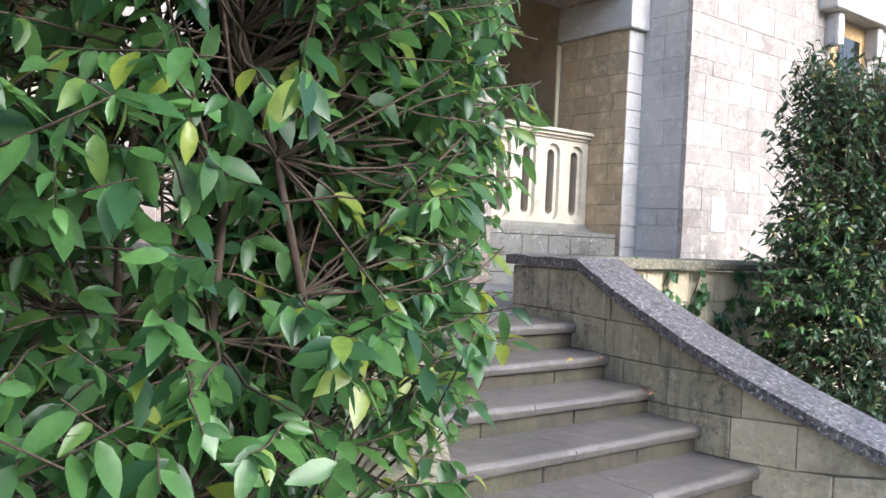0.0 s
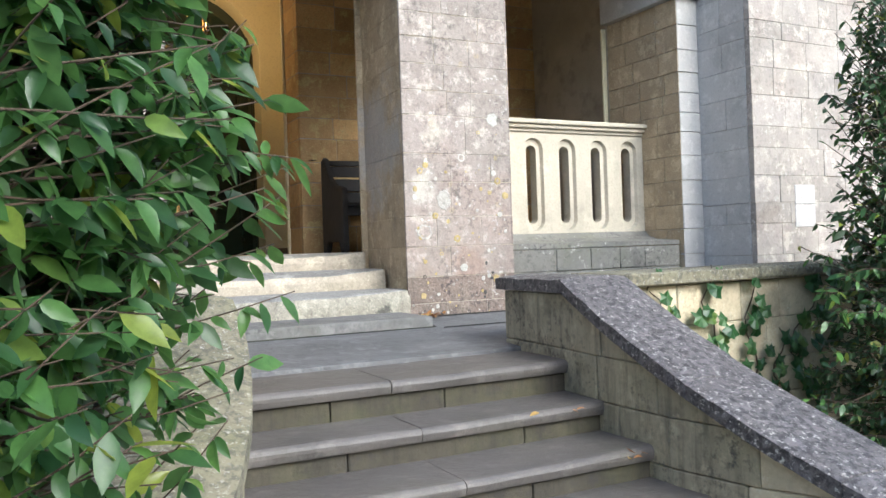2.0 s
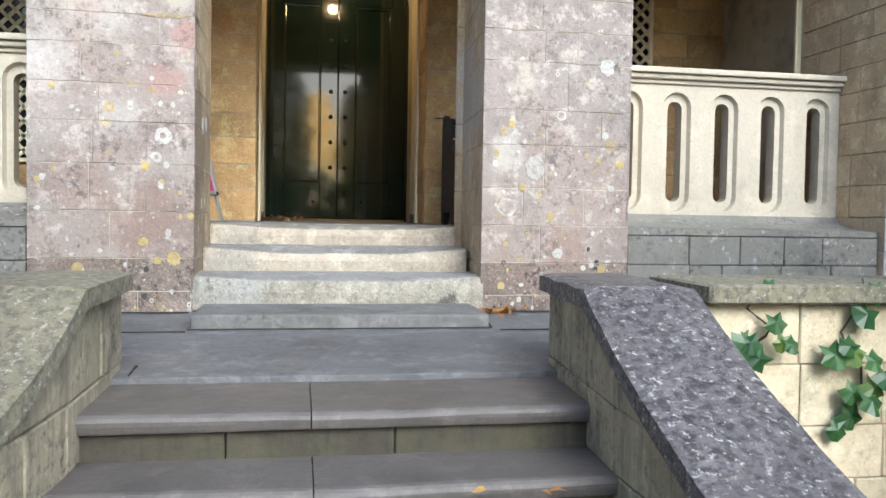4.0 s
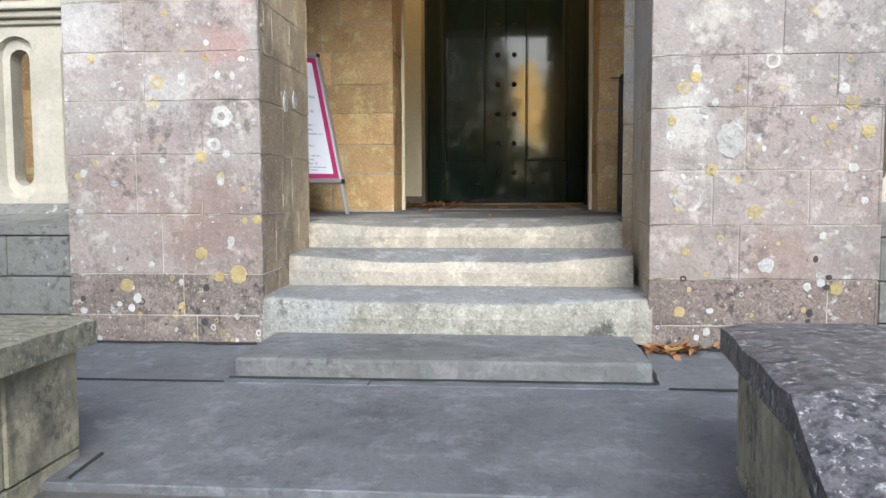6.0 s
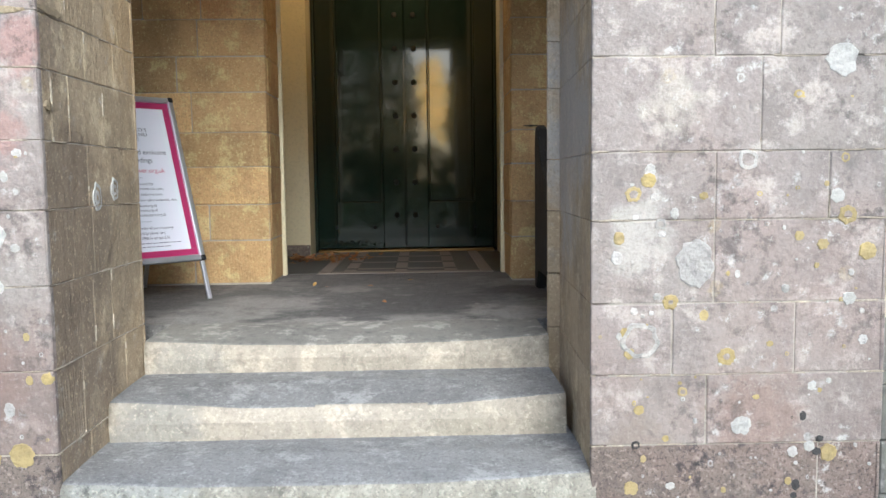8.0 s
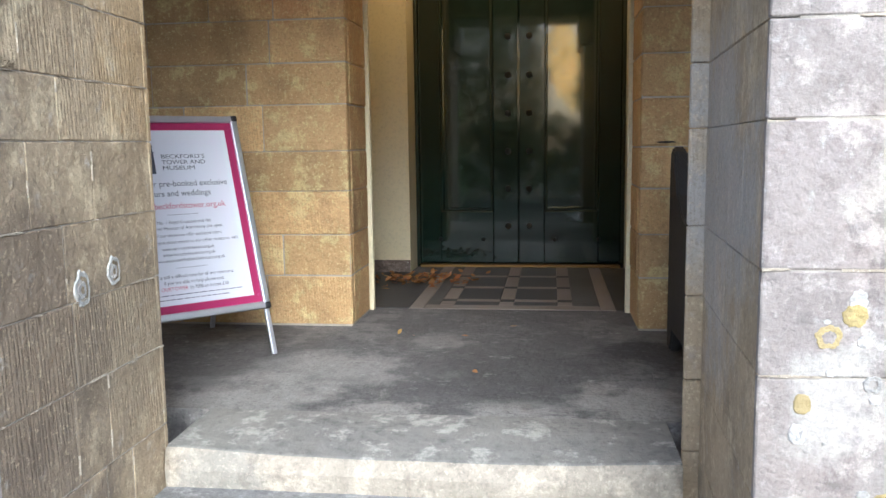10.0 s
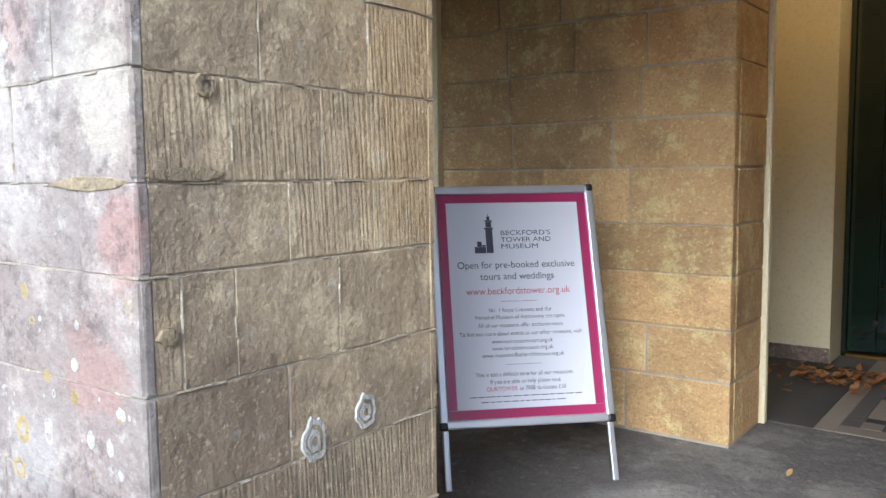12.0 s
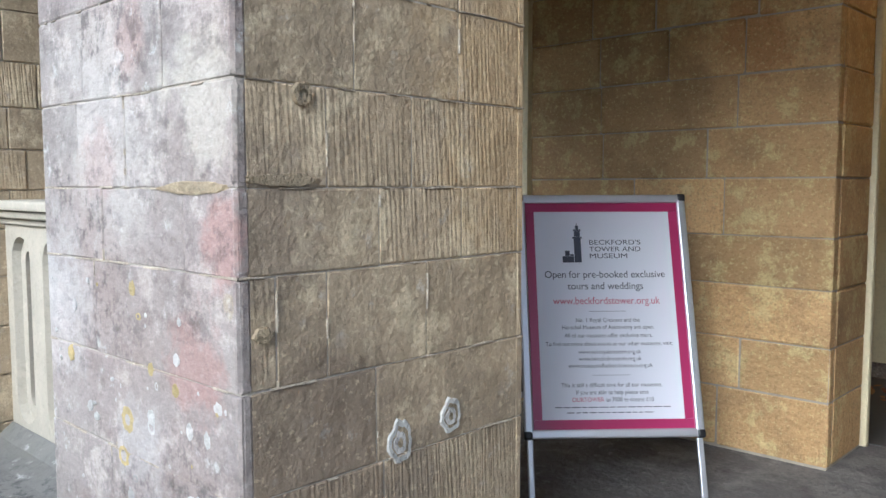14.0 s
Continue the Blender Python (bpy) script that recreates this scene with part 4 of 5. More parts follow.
def back_wall(name, x0, x1, ret):
    core = structure(name, (x0 + (0.005 if ret == x0 else 0), BACK + 0.005, 1.3), (x1 - (0.005 if ret == x1 else 0), 8.36, 4.72), MORTAR, "golden ashlar back wall of the porch")
    win = (0.16, 0.925, 1.975, 4.07) if ret == x1 else (4.84, 5.58, 1.975, 4.07)
    facing(core, "y", BACK, -1, x0, x1, BACK_ROWS, 0.4, OCHRE, rng, holes=[win], gap=0.0018, edge=0.006)
    facing(core, "x", ret, 1 if ret == x1 else -1, BACK + 0.052, 8.36, BACK_ROWS, 0.3, OCHRE, rng, gap=0.0018, edge=0.006)
    e = (ret - 0.012, ret + 0.022) if ret == x1 else (ret - 0.022, ret + 0.012)
    part("trim", box((e[0], 8.362, PORCH), (e[1], 8.40, 4.4), 0.01, 2), CREAM, core, "cream painted edge bead")
    # lattice window
    lat = tagged(new("window_2" if ret == x1 else "window_3"), "cream lattice window in the porch wall", kind="structure")
    part("window_frame", box((win[0], BACK - 0.004, win[2]), (win[1], BACK + 0.002, win[3])), DARK_GLASS, lat, "dark glazing")
    for k in range(-10, 18):
        for turn in (45, -45):
            bm = bmesh.new()
            u = win[0] + 0.11 * k
            add_box(bm, (-1.6, -0.012, -0.012), (1.6, 0.012, 0.012), m=pose(u, BACK - 0.017, (win[2] + win[3]) / 2, 0, turn, 0))
            for co, no in (((win[0], 0, 0), (-1, 0, 0)), ((win[1], 0, 0), (1, 0, 0)), ((0, 0, win[2]), (0, 0, -1)), ((0, 0, win[3]), (0, 0, 1))):
                bmesh.ops.bisect_plane(bm, geom=bm.verts[:] + bm.edges[:] + bm.faces[:], plane_co=co, plane_no=no, clear_outer=True)
            if bm.faces:
                part("lattice_bar", bm, CREAM, lat)
            else:
                bm.free()
    for lo, hi in (((win[0] - 0.03, win[2] - 0.03), (win[0], win[3] + 0.03)), ((win[1], win[2] - 0.03), (win[1] + 0.03, win[3] + 0.03)), ((win[0], win[2] - 0.03), (win[1], win[2])), ((win[0], win[3]), (win[1], win[3] + 0.03))):
        part("window_bead", box((lo[0], BACK - 0.035, lo[1]), (hi[0], BACK + 0.003, hi[1])), CREAM, lat)
    return core


back_wall("wall_back_west", -0.55, OPEN0, OPEN0)
wall_back_east = back_wall("wall_back_east", OPEN1, 6.29, OPEN1)
patch("broken_joint", (3.77, BACK - 0.003, 2.395), 0.045, "y", JOINT_DARK, wall_back_east, tall=0.11)

# ---- lobby with the arched door ----
DX0, DX1 = 2.30, 3.77
DMID = (DX0 + DX1) / 2
structure("wall_lobby_west", (1.75, 8.362, 1.4), (1.95, 10.2, 4.72), CREAM, "cream plastered lobby wall")
structure("wall_lobby_east", (4.15, 8.362, 1.4), (4.35, 10.2, 4.72), CREAM, "cream plastered lobby wall")


def arch_wall():
    """Back wall of the lobby with a round-headed opening, as one thick shell."""
    bm = bmesh.new()
    y0, y1, spring, r = 9.67, 10.05, 3.72, (DX1 - DX0) / 2
    arc = [(DMID + r * math.cos(a), spring + r * math.sin(a)) for a in [math.pi * i / 24 for i in range(25)]]
    inner = [(DX1, 1.4)] + arc + [(DX0, 1.4)]
    outer = [(4.3, 1.4)] + [(DMID + (4.3 - DMID) * max(-1, min(1, 1.42 * math.cos(math.pi * i / 24))), 4.9 if 3 < i < 21 else spring + (4.9 - spring) * min(i, 24 - i) / 4) for i in range(25)] + [(1.77, 1.4)]
    loops = [[bm.verts.new((x, y, z)) for x, z in pts] for pts, y in ((outer, y1), (outer, y0), (inner, y0), (inner, y1))]
    for a, b in zip(loops, loops[1:]):
        for k in range(len(inner) - 1):
            bm.faces.new((a[k], a[k + 1], b[k + 1], b[k]))
    bmesh.ops.recalc_face_normals(bm, faces=bm.faces[:])
    return tagged(part("wall_lobby_back", bm, CREAM), "cream painted wall round the arched door", kind="structure")


arch_wall()
# added dark strips stand in for the shaded brick recess below the cream walls
structure("baseboard_1", (1.948, 8.43, PORCH), (1.956, 9.655, PORCH + 0.085), FOOT, "dark brown strip in place of the recess under the lobby wall", 0.002)
structure("baseboard_2", (1.958, 9.661, PORCH), (DX0 - 0.002, 9.672, PORCH + 0.085), FOOT, "dark brown strip in place of the recess under the lobby wall", 0.002)
structure("baseboard_3", (DX1 + 0.002, 9.661, PORCH), (4.148, 9.672, PORCH + 0.085), FOOT, "dark brown strip in place of the recess under the lobby wall", 0.002)
tagged(part("wall_behind_door", box((1.7, 10.06, 1.3), (4.4, 10.3, 5.0)), GREEN), "dark backing behind the door", kind="structure")

door = tagged(new("door_1"), "closed dark green studded double door", kind="structure")
door_top = PORCH + 2.40


def door_leaf(x0, x1, meet):
    """One leaf: stiles and rails round a sunk panel, iron studs up the meeting stile."""
    leaf = part("door_leaf", box((x0, DOOR + 0.035, PORCH + 0.03), (x1, DOOR + 0.06, door_top)), GREEN, door)
    s = 1 if meet == x1 else -1
    outer, stile = (x0, x1) if s > 0 else (x1, x0)
    q = [outer, outer + s * 0.15, stile - s * 0.175, stile]
    def rail(a, b, z0, z1):
        lo, hi = sorted((a, b))
        part("rail", box((lo + 0.0008, DOOR, z0), (hi - 0.0008, DOOR + 0.034, z1), 0.004), GREEN, leaf)
    rail(q[0], q[1], PORCH + 0.03, door_top)
    rail(q[2], q[3], PORCH + 0.03, door_top)
    rail(q[1], q[2], PORCH + 0.03, PORCH + 0.40)
    rail(q[1], q[2], door_top - 0.16, door_top)
    pa, pb = sorted((q[1], q[2]))
    za, zb = PORCH + 0.401, door_top - 0.161
    mould = bmesh.new()
    for lo, hi in (((pa, za), (pa + 0.022, zb)), ((pb - 0.022, za), (pb, zb)), ((pa + 0.023, za), (pb - 0.023, za + 0.022)), ((pa + 0.023, zb - 0.022), (pb - 0.023, zb))):
        add_box(mould, (lo[0] + 0.001, DOOR + 0.006, lo[1]), (hi[0] - 0.001, DOOR + 0.034, hi[1]), 0.008, 2)
    part("panel_moulding", mould, GREEN, leaf)
    for k in range(7):
        bm = bmesh.new()
        bmesh.ops.create_uvsphere(bm, u_segments=10, v_segments=5, radius=0.024)
        bmesh.ops.transform(bm, matrix=Matrix.Translation((stile - s * 0.07, DOOR, PORCH + 0.295 + 0.263 * k)) @ Matrix.Diagonal((1, 0.6, 1, 1)), verts=bm.verts)
        part("stud", bm, STUD, leaf, smooth=True)
    for u in (0.2, 0.62):
        bm = bmesh.new()
        bmesh.ops.create_uvsphere(bm, u_segments=10, v_segments=5, radius=0.017)
        bmesh.ops.transform(bm, matrix=Matrix.Translation((outer + s * u * 0.73, DOOR, PORCH + 0.2)) @ Matrix.Diagonal((1, 0.6, 1, 1)), verts=bm.verts)
        part("stud", bm, STUD, leaf, smooth=True)


door_leaf(DX0 + 0.03, DMID - 0.004, DMID - 0.004)
door_leaf(DMID + 0.004, DX1 - 0.03, DMID + 0.004)
part("transom", box((DX0 + 0.003, DOOR - 0.01, door_top + 0.003), (DX1 - 0.003, DOOR + 0.06, door_top + 0.10), 0.006), GREEN, door)
for x in (DX0 + 0.002, DX1 - 0.028):
    part("door_frame", box((x, DOOR - 0.01, PORCH), (x + 0.026, DOOR + 0.06, door_top), 0.004), GREEN, door)
part("threshold", box((DX0 + 0.03, DOOR - 0.05, PORCH), (DX1 - 0.03, DOOR + 0.05, PORCH + 0.022), 0.006), BRASS, door, "worn brown threshold strip")
bm = bmesh.new()
rim = [bm.verts.new((DMID + 0.66 * math.cos(math.pi * i / 24), DOOR + 0.02, door_top + 0.104 + 0.42 * math.sin(math.pi * i / 24))) for i in range(25)]
f = bm.faces.new(rim)
ext = bmesh.ops.extrude_face_region(bm, geom=[f])
bmesh.ops.translate(bm, vec=(0, 0.03, 0), verts=[v for v in ext["geom"] if isinstance(v, bmesh.types.BMVert)])
bmesh.ops.recalc_face_normals(bm, faces=bm.faces[:])
part("fanlight", bm, GREEN, door, "dark half-round panel")

# inlaid tiles before the door
inlay = tagged(new("floor_inlay"), "dark and buff tile inlay before the door", kind="structure")


def tile(x0, x1, y0, y1, m, up=0.004):
    part("tile", box((x0, y0, PORCH - 0.01), (x1, y1, PORCH + up), 0.0015), m, inlay)


tile(1.96, 2.50, 8.42, 9.66, TILE_DARK)
tile(3.60, 4.14, 8.42, 9.66, TILE_DARK)
tile(2.503, 2.58, 8.42, 9.90, TILE_LIGHT)
tile(3.52, 3.597, 8.42, 9.90, TILE_LIGHT)
tile(2.583, 3.517, 8.42, 8.52, TILE_LIGHT)
cols, lines = (2.695, 3.019, 3.336), (8.66, 9.077, 9.50)
ys = [8.523] + [v for y in lines for v in (y - 0.034, y + 0.034)] + [9.90]
xs = [2.583] + [v for x in cols for v in (x - 0.04, x + 0.04)] + [3.517]
for i in range(7):
    for j in range(7):
        if i in (0, 6):
            kind_ = TILE_MID
        elif i % 2 and j % 2:
            kind_ = TILE_BLACK
        elif i % 2 or j % 2:
            kind_ = TILE_LIGHT
        else:
            kind_ = TILE_DARK
        tile(xs[i] + 0.001, xs[i + 1] - 0.001, ys[j] + 0.001, ys[j + 1] - 0.001, kind_)

# ---- hanging lantern ----
lantern = thing("hanging_lantern", "small lit brass hanging lantern in the lobby", "lantern", at=(3.0, 9.15, 3.92))
bm = bmesh.new()
for x in (-0.075, 0.075):
    for y in (-0.075, 0.075):
        add_box(bm, (x - 0.006, y - 0.006, -0.12), (x + 0.006, y + 0.006, 0.12))
for z in (-0.128, 0.112):
    add_box(bm, (-0.085, -0.085, z), (0.085, 0.085, z + 0.016))
bmesh.ops.create_cone(bm, segments=4, radius1=0.12, radius2=0.02, depth=0.09, cap_ends=True, matrix=pose(0, 0, 0.174, 0, 0, 45))
part("frame", bm, BRASS, lantern)
bm = bmesh.new()
bmesh.ops.create_uvsphere(bm, u_segments=12, v_segments=8, radius=0.035)
bulb = part("bulb", bm, GLOW, lantern, "glowing warm bulb", True)
bulb.visible_shadow = False
bm = bmesh.new()
bmesh.ops.create_cone(bm, segments=8, radius1=0.006, radius2=0.006, depth=0.58, cap_ends=True, matrix=Matrix.Translation((0, 0, 0.51)))
part("chain", bm, BRASS, lantern)

# ---- bench ----
bench = thing("settle_bench", "old dark weathered wooden settle against the wall", "bench")
bench.matrix_basis = pose(3.752, 7.16, PORCH) @ Matrix.Diagonal((1, 1, 0.945, 1))


def bench_end(x):
    bm = bmesh.new()
    prof = [(0.0, 0.0), (0.0, 0.30), (-0.02, 0.52), (0.02, 0.58), (0.09, 0.6), (0.2, 0.62), (0.33, 0.7), (0.40, 0.82), (0.43, 0.88), (0.475, 0.9), (0.52, 0.87), (0.53, 0.8), (0.53, 0.0), (0.45, 0.0), (0.40, 0.1), (0.13, 0.1), (0.08, 0.0)]
    f = bm.faces.new([bm.verts.new((x, y, z)) for y, z in prof])
    ext = bmesh.ops.extrude_face_region(bm, geom=[f])
    bmesh.ops.translate(bm, vec=(0.05, 0, 0), verts=[v for v in ext["geom"] if isinstance(v, bmesh.types.BMVert)])
    bmesh.ops.recalc_face_normals(bm, faces=bm.faces[:])
    bmesh.ops.bevel(bm, geom=[e for e in bm.edges if abs(e.verts[0].co.x - e.verts[1].co.x) < 1e-6], offset=0.008, segments=2, affect="EDGES")
    part("end_panel", bm, OAK, bench)


bench_end(0.0)
bench_end(1.5)
part("seat", box((0.051, -0.01, 0.415), (1.499, 0.44, 0.45), 0.008, 2), OAK, bench)
part("seat_rail", box((0.051, 0.02, 0.33), (1.499, 0.05, 0.414), 0.004), OAK, bench)
for z0, z1 in ((0.46, 0.575), (0.585, 0.70), (0.72, 0.82)):
    part("back_board", box((0.051, 0.455, z0), (1.499, 0.48, z1), 0.005), OAK, bench)
part("top_rail", box((0.051, 0.44, 0.825), (1.499, 0.495, 0.875), 0.012, 2), OAK, bench)

# ---- A-board ----
sign = thing("pavement_sign", "aluminium A-board with a white poster and crimson border", "sign", at=(1.742, 7.371, PORCH), turn=45.6)
LEAN = 18.5
W, H, F = 0.615, 0.862, 0.03
panel_m = pose(0, -0.15, 0.19, -LEAN, 0, 0)


def sign_part(name, lo, hi, material, parent=sign, chamfer=0.004, m=panel_m, label=""):
    return part(name, box(lo, hi, chamfer, 2, m), material, parent, label)


def board(m, front):
    root = sign_part("board" if front else "rear_board", (-W / 2 + 0.01, 0.004, 0.01), (W / 2 - 0.01, 0.012, H - 0.01), POSTER if front else BLACK, m=m, chamfer=0)
    for lo, hi in (((-W / 2 + F * 0.6, 0), (W / 2 - F * 0.6, F)), ((-W / 2 + F * 0.6, H - F), (W / 2 - F * 0.6, H))):
        sign_part("frame_profile", (lo[0], -0.008, lo[1]), (hi[0], 0.016, hi[1]), ALUMINIUM, root, 0.006, m)
    for x in (-W / 2, W / 2 - F):
        sign_part("frame_profile", (x, -0.0085, F * 0.6), (x + F, 0.0155, H - F * 0.6), ALUMINIUM, root, 0.006, m)
    for x in (-W / 2 - 0.003, W / 2 - F + 0.003):
        for z in (-0.003, H - F * 0.9):
            sign_part("corner_cap", (x, -0.0105, z), (x + F, 0.018, z + F * 0.9 + 0.003), BLACK, root, 0.009, m)
    for x in (-W / 2 + 0.006, W / 2 - 0.028):
        sign_part("leg", (x, -0.002, -0.20), (x + 0.022, 0.014, -0.003), ALUMINIUM, root, 0.004, m)
    return root


rear_m = pose(0, 0.405, 0.19, -LEAN, 0, 180)
rear_m = Matrix.Translation((0, 0.405, 0.19)) @ pose(0, 0, 0, 0, 0, 180) @ pose(0, 0, 0, -LEAN, 0, 0)
face = board(panel_m, True)
board(rear_m, False)
pw = W - 2 * F
for lo, hi in (((-pw / 2, F), (pw / 2, F + 0.032)), ((-pw / 2, H - F - 0.032), (pw / 2, H - F)), ((-pw / 2, F + 0.0325), (-pw / 2 + 0.032, H - F - 0.0325)), ((pw / 2 - 0.032, F + 0.0325), (pw / 2, H - F - 0.0325))):
    sign_part("poster_border", (lo[0], 0.0018, lo[1]), (hi[0], 0.0045, hi[1]), PINK, face, 0)


def sign_text(words, z, size, material, x=0.0, wide=None):
    """A centred line of lettering on the poster; wide sets its width."""
    cu = bpy.data.curves.new("text_line", "FONT")
    cu.body, cu.size, cu.align_x, cu.fill_mode = words, size, "CENTER", "FRONT"
    tmp = bpy.data.objects.new("text_tmp", cu)
    me = bpy.data.meshes.new_from_object(tmp)
    bpy.data.objects.remove(tmp)
    span_ = max(v.co.x for v in me.vertices) - min(v.co.x for v in me.vertices)
    k = wide / span_ if wide else 1.0
    me.transform(panel_m @ Matrix.Translation((x, 0.0025, z)) @ pose(0, 0, 0, 90, 0, 0) @ Matrix.Diagonal((k, 1, 1, 1)))
    me.materials.clear()
    me.materials.append(material)
    ob = new("text_line", me)
    ob.parent = face


def sign_bar(x0, x1, z0, z1, material, name="printed_bar"):
    sign_part(name, (x0, 0.0022, z0), (x1, 0.004, z1), material, face, 0)


sign_text("Open for pre-booked exclusive", 0.556, 0.036, INK, wide=0.43)
sign_text("tours and weddings", 0.514, 0.036, INK, wide=0.27)
sign_text("www.beckfordstower.org.uk", 0.461, 0.036, RED_INK, wide=0.38)
sign_bar(-0.065, 0.065, 0.4345, 0.4355, INK, "printed_rule")
small = (("No. 1 Royal Crescent and the", 0.397, 0.225), ("Herschel Museum of Astronomy are open.", 0.372, 0.325), ("All of our museums offer exclusive tours.", 0.343, 0.31), ("To find out more about events at our other museums, visit:", 0.314, 0.445),
         ("www.no1royalcrescent.org.uk", 0.286, 0.22), ("www.herschelmuseum.org.uk", 0.262, 0.22), ("www.museumofbatharchitecture.org.uk", 0.238, 0.295))
for words, z, wide in small:
    sign_text(words, z, 0.021, INK, wide=wide)
sign_bar(-0.065, 0.065, 0.2115, 0.2125, INK, "printed_rule")
for words, z, wide in (("This is still a difficult time for all our museums.", 0.172, 0.35), ("If you are able to help please text", 0.147, 0.25)):
    sign_text(words, z, 0.021, INK, wide=wide)
sign_text("OURTOWER", 0.122, 0.021, RED_INK, x=-0.085, wide=0.11)
sign_text("to 7008 to donate £10", 0.122, 0.021, INK, x=0.06, wide=0.165)
for z, wide in ((0.102, 0.40), (0.084, 0.32)):
    x = -wide / 2
    while x < wide / 2 - 0.02:
        w = rng.uniform(0.012, 0.034)
        sign_bar(x, min(x + w, wide / 2), z, z + 0.0028, INK)
        x += w + 0.006
# emblem: a little tower with a low building
for lo, hi in (((-0.105, 0.612), (-0.08, 0.70)), ((-0.109, 0.70), (-0.076, 0.706)), ((-0.103, 0.707), (-0.082, 0.728)), ((-0.106, 0.729), (-0.079, 0.734)), ((-0.098, 0.735), (-0.087, 0.748)), ((-0.0935, 0.749), (-0.0915, 0.758)), ((-0.148, 0.612), (-0.107, 0.635)), ((-0.138, 0.636), (-0.122, 0.655)), ((-0.12, 0.636), (-0.108, 0.642))):
    sign_bar(lo[0], hi[0], lo[1], hi[1], INK, "emblem")
for words, z, wide in (("BECKFORD'S", 0.677, 0.185), ("TOWER AND", 0.652, 0.185), ("MUSEUM", 0.627, 0.135)):
    sign_text(words, z, 0.025, INK, x=-0.05 + wide / 2, wide=wide)


# ---- plants ----
def leaf_shape(length, width, curl, fold):
    """A pointed leaf along +y: points and faces, folded on its midrib and curled at the tip."""
    pts, faces = [], []
    ts = (0.0, 0.2, 0.45, 0.72, 1.0)
    ws = (0.06, 0.75, 1.0, 0.72, 0.03)
    for t, w in zip(ts, ws):
        z = -curl * length * t * t
        for s in (-1, 0, 1):
            pts.append((s * w * width / 2, t * length, z + abs(s) * w * fold * width))
    for i in range(len(ts) - 1):
        for j in (0, 1):
            a = i * 3 + j
            faces.append((a, a + 1, a + 4, a + 3))
    return pts, faces


def joined(name, points, faces, material, parent, label=""):
    me = bpy.data.meshes.new(name)
    me.from_pydata(points, [], faces)
    me.materials.append(material)
    for p in me.polygons:
        p.use_smooth = True
    ob = new(name, me)
    ob.parent = parent
    return tagged(ob, label, kind="stuff")


def tube(bm, pts, r0, r1, sides=6):
    rings = []
    for i, p in enumerate(pts):
        d = (Vector(pts[min(i + 1, len(pts) - 1)]) - Vector(pts[max(i - 1, 0)])).normalized()
        side = d.orthogonal().normalized()
        up = d.cross(side)
        r = r0 + (r1 - r0) * i / (len(pts) - 1)
        rings.append([bm.verts.new(Vector(p) + r * (math.cos(a) * side + math.sin(a) * up)) for a in [2 * math.pi * k / sides for k in range(sides)]])
    for a, b in zip(rings, rings[1:]):
        for k in range(sides):
            j = (k + 1) % sides
            bm.faces.new((a[k], a[j], b[j], b[k]))
    bm.faces.new(rings[-1])


def wander(a, b, bend, n, rnd):
    pts = []
    off = Vector([rnd.uniform(-bend, bend) for _ in range(3)])
    for i in range(n + 1):
        t = i / n
        pts.append(Vector(a).lerp(Vector(b), t) + off * math.sin(math.pi * t) + Vector([rnd.uniform(-1, 1) * bend * 0.18 for _ in range(3)]) * (1 if 0 < i < n else 0))
    return pts


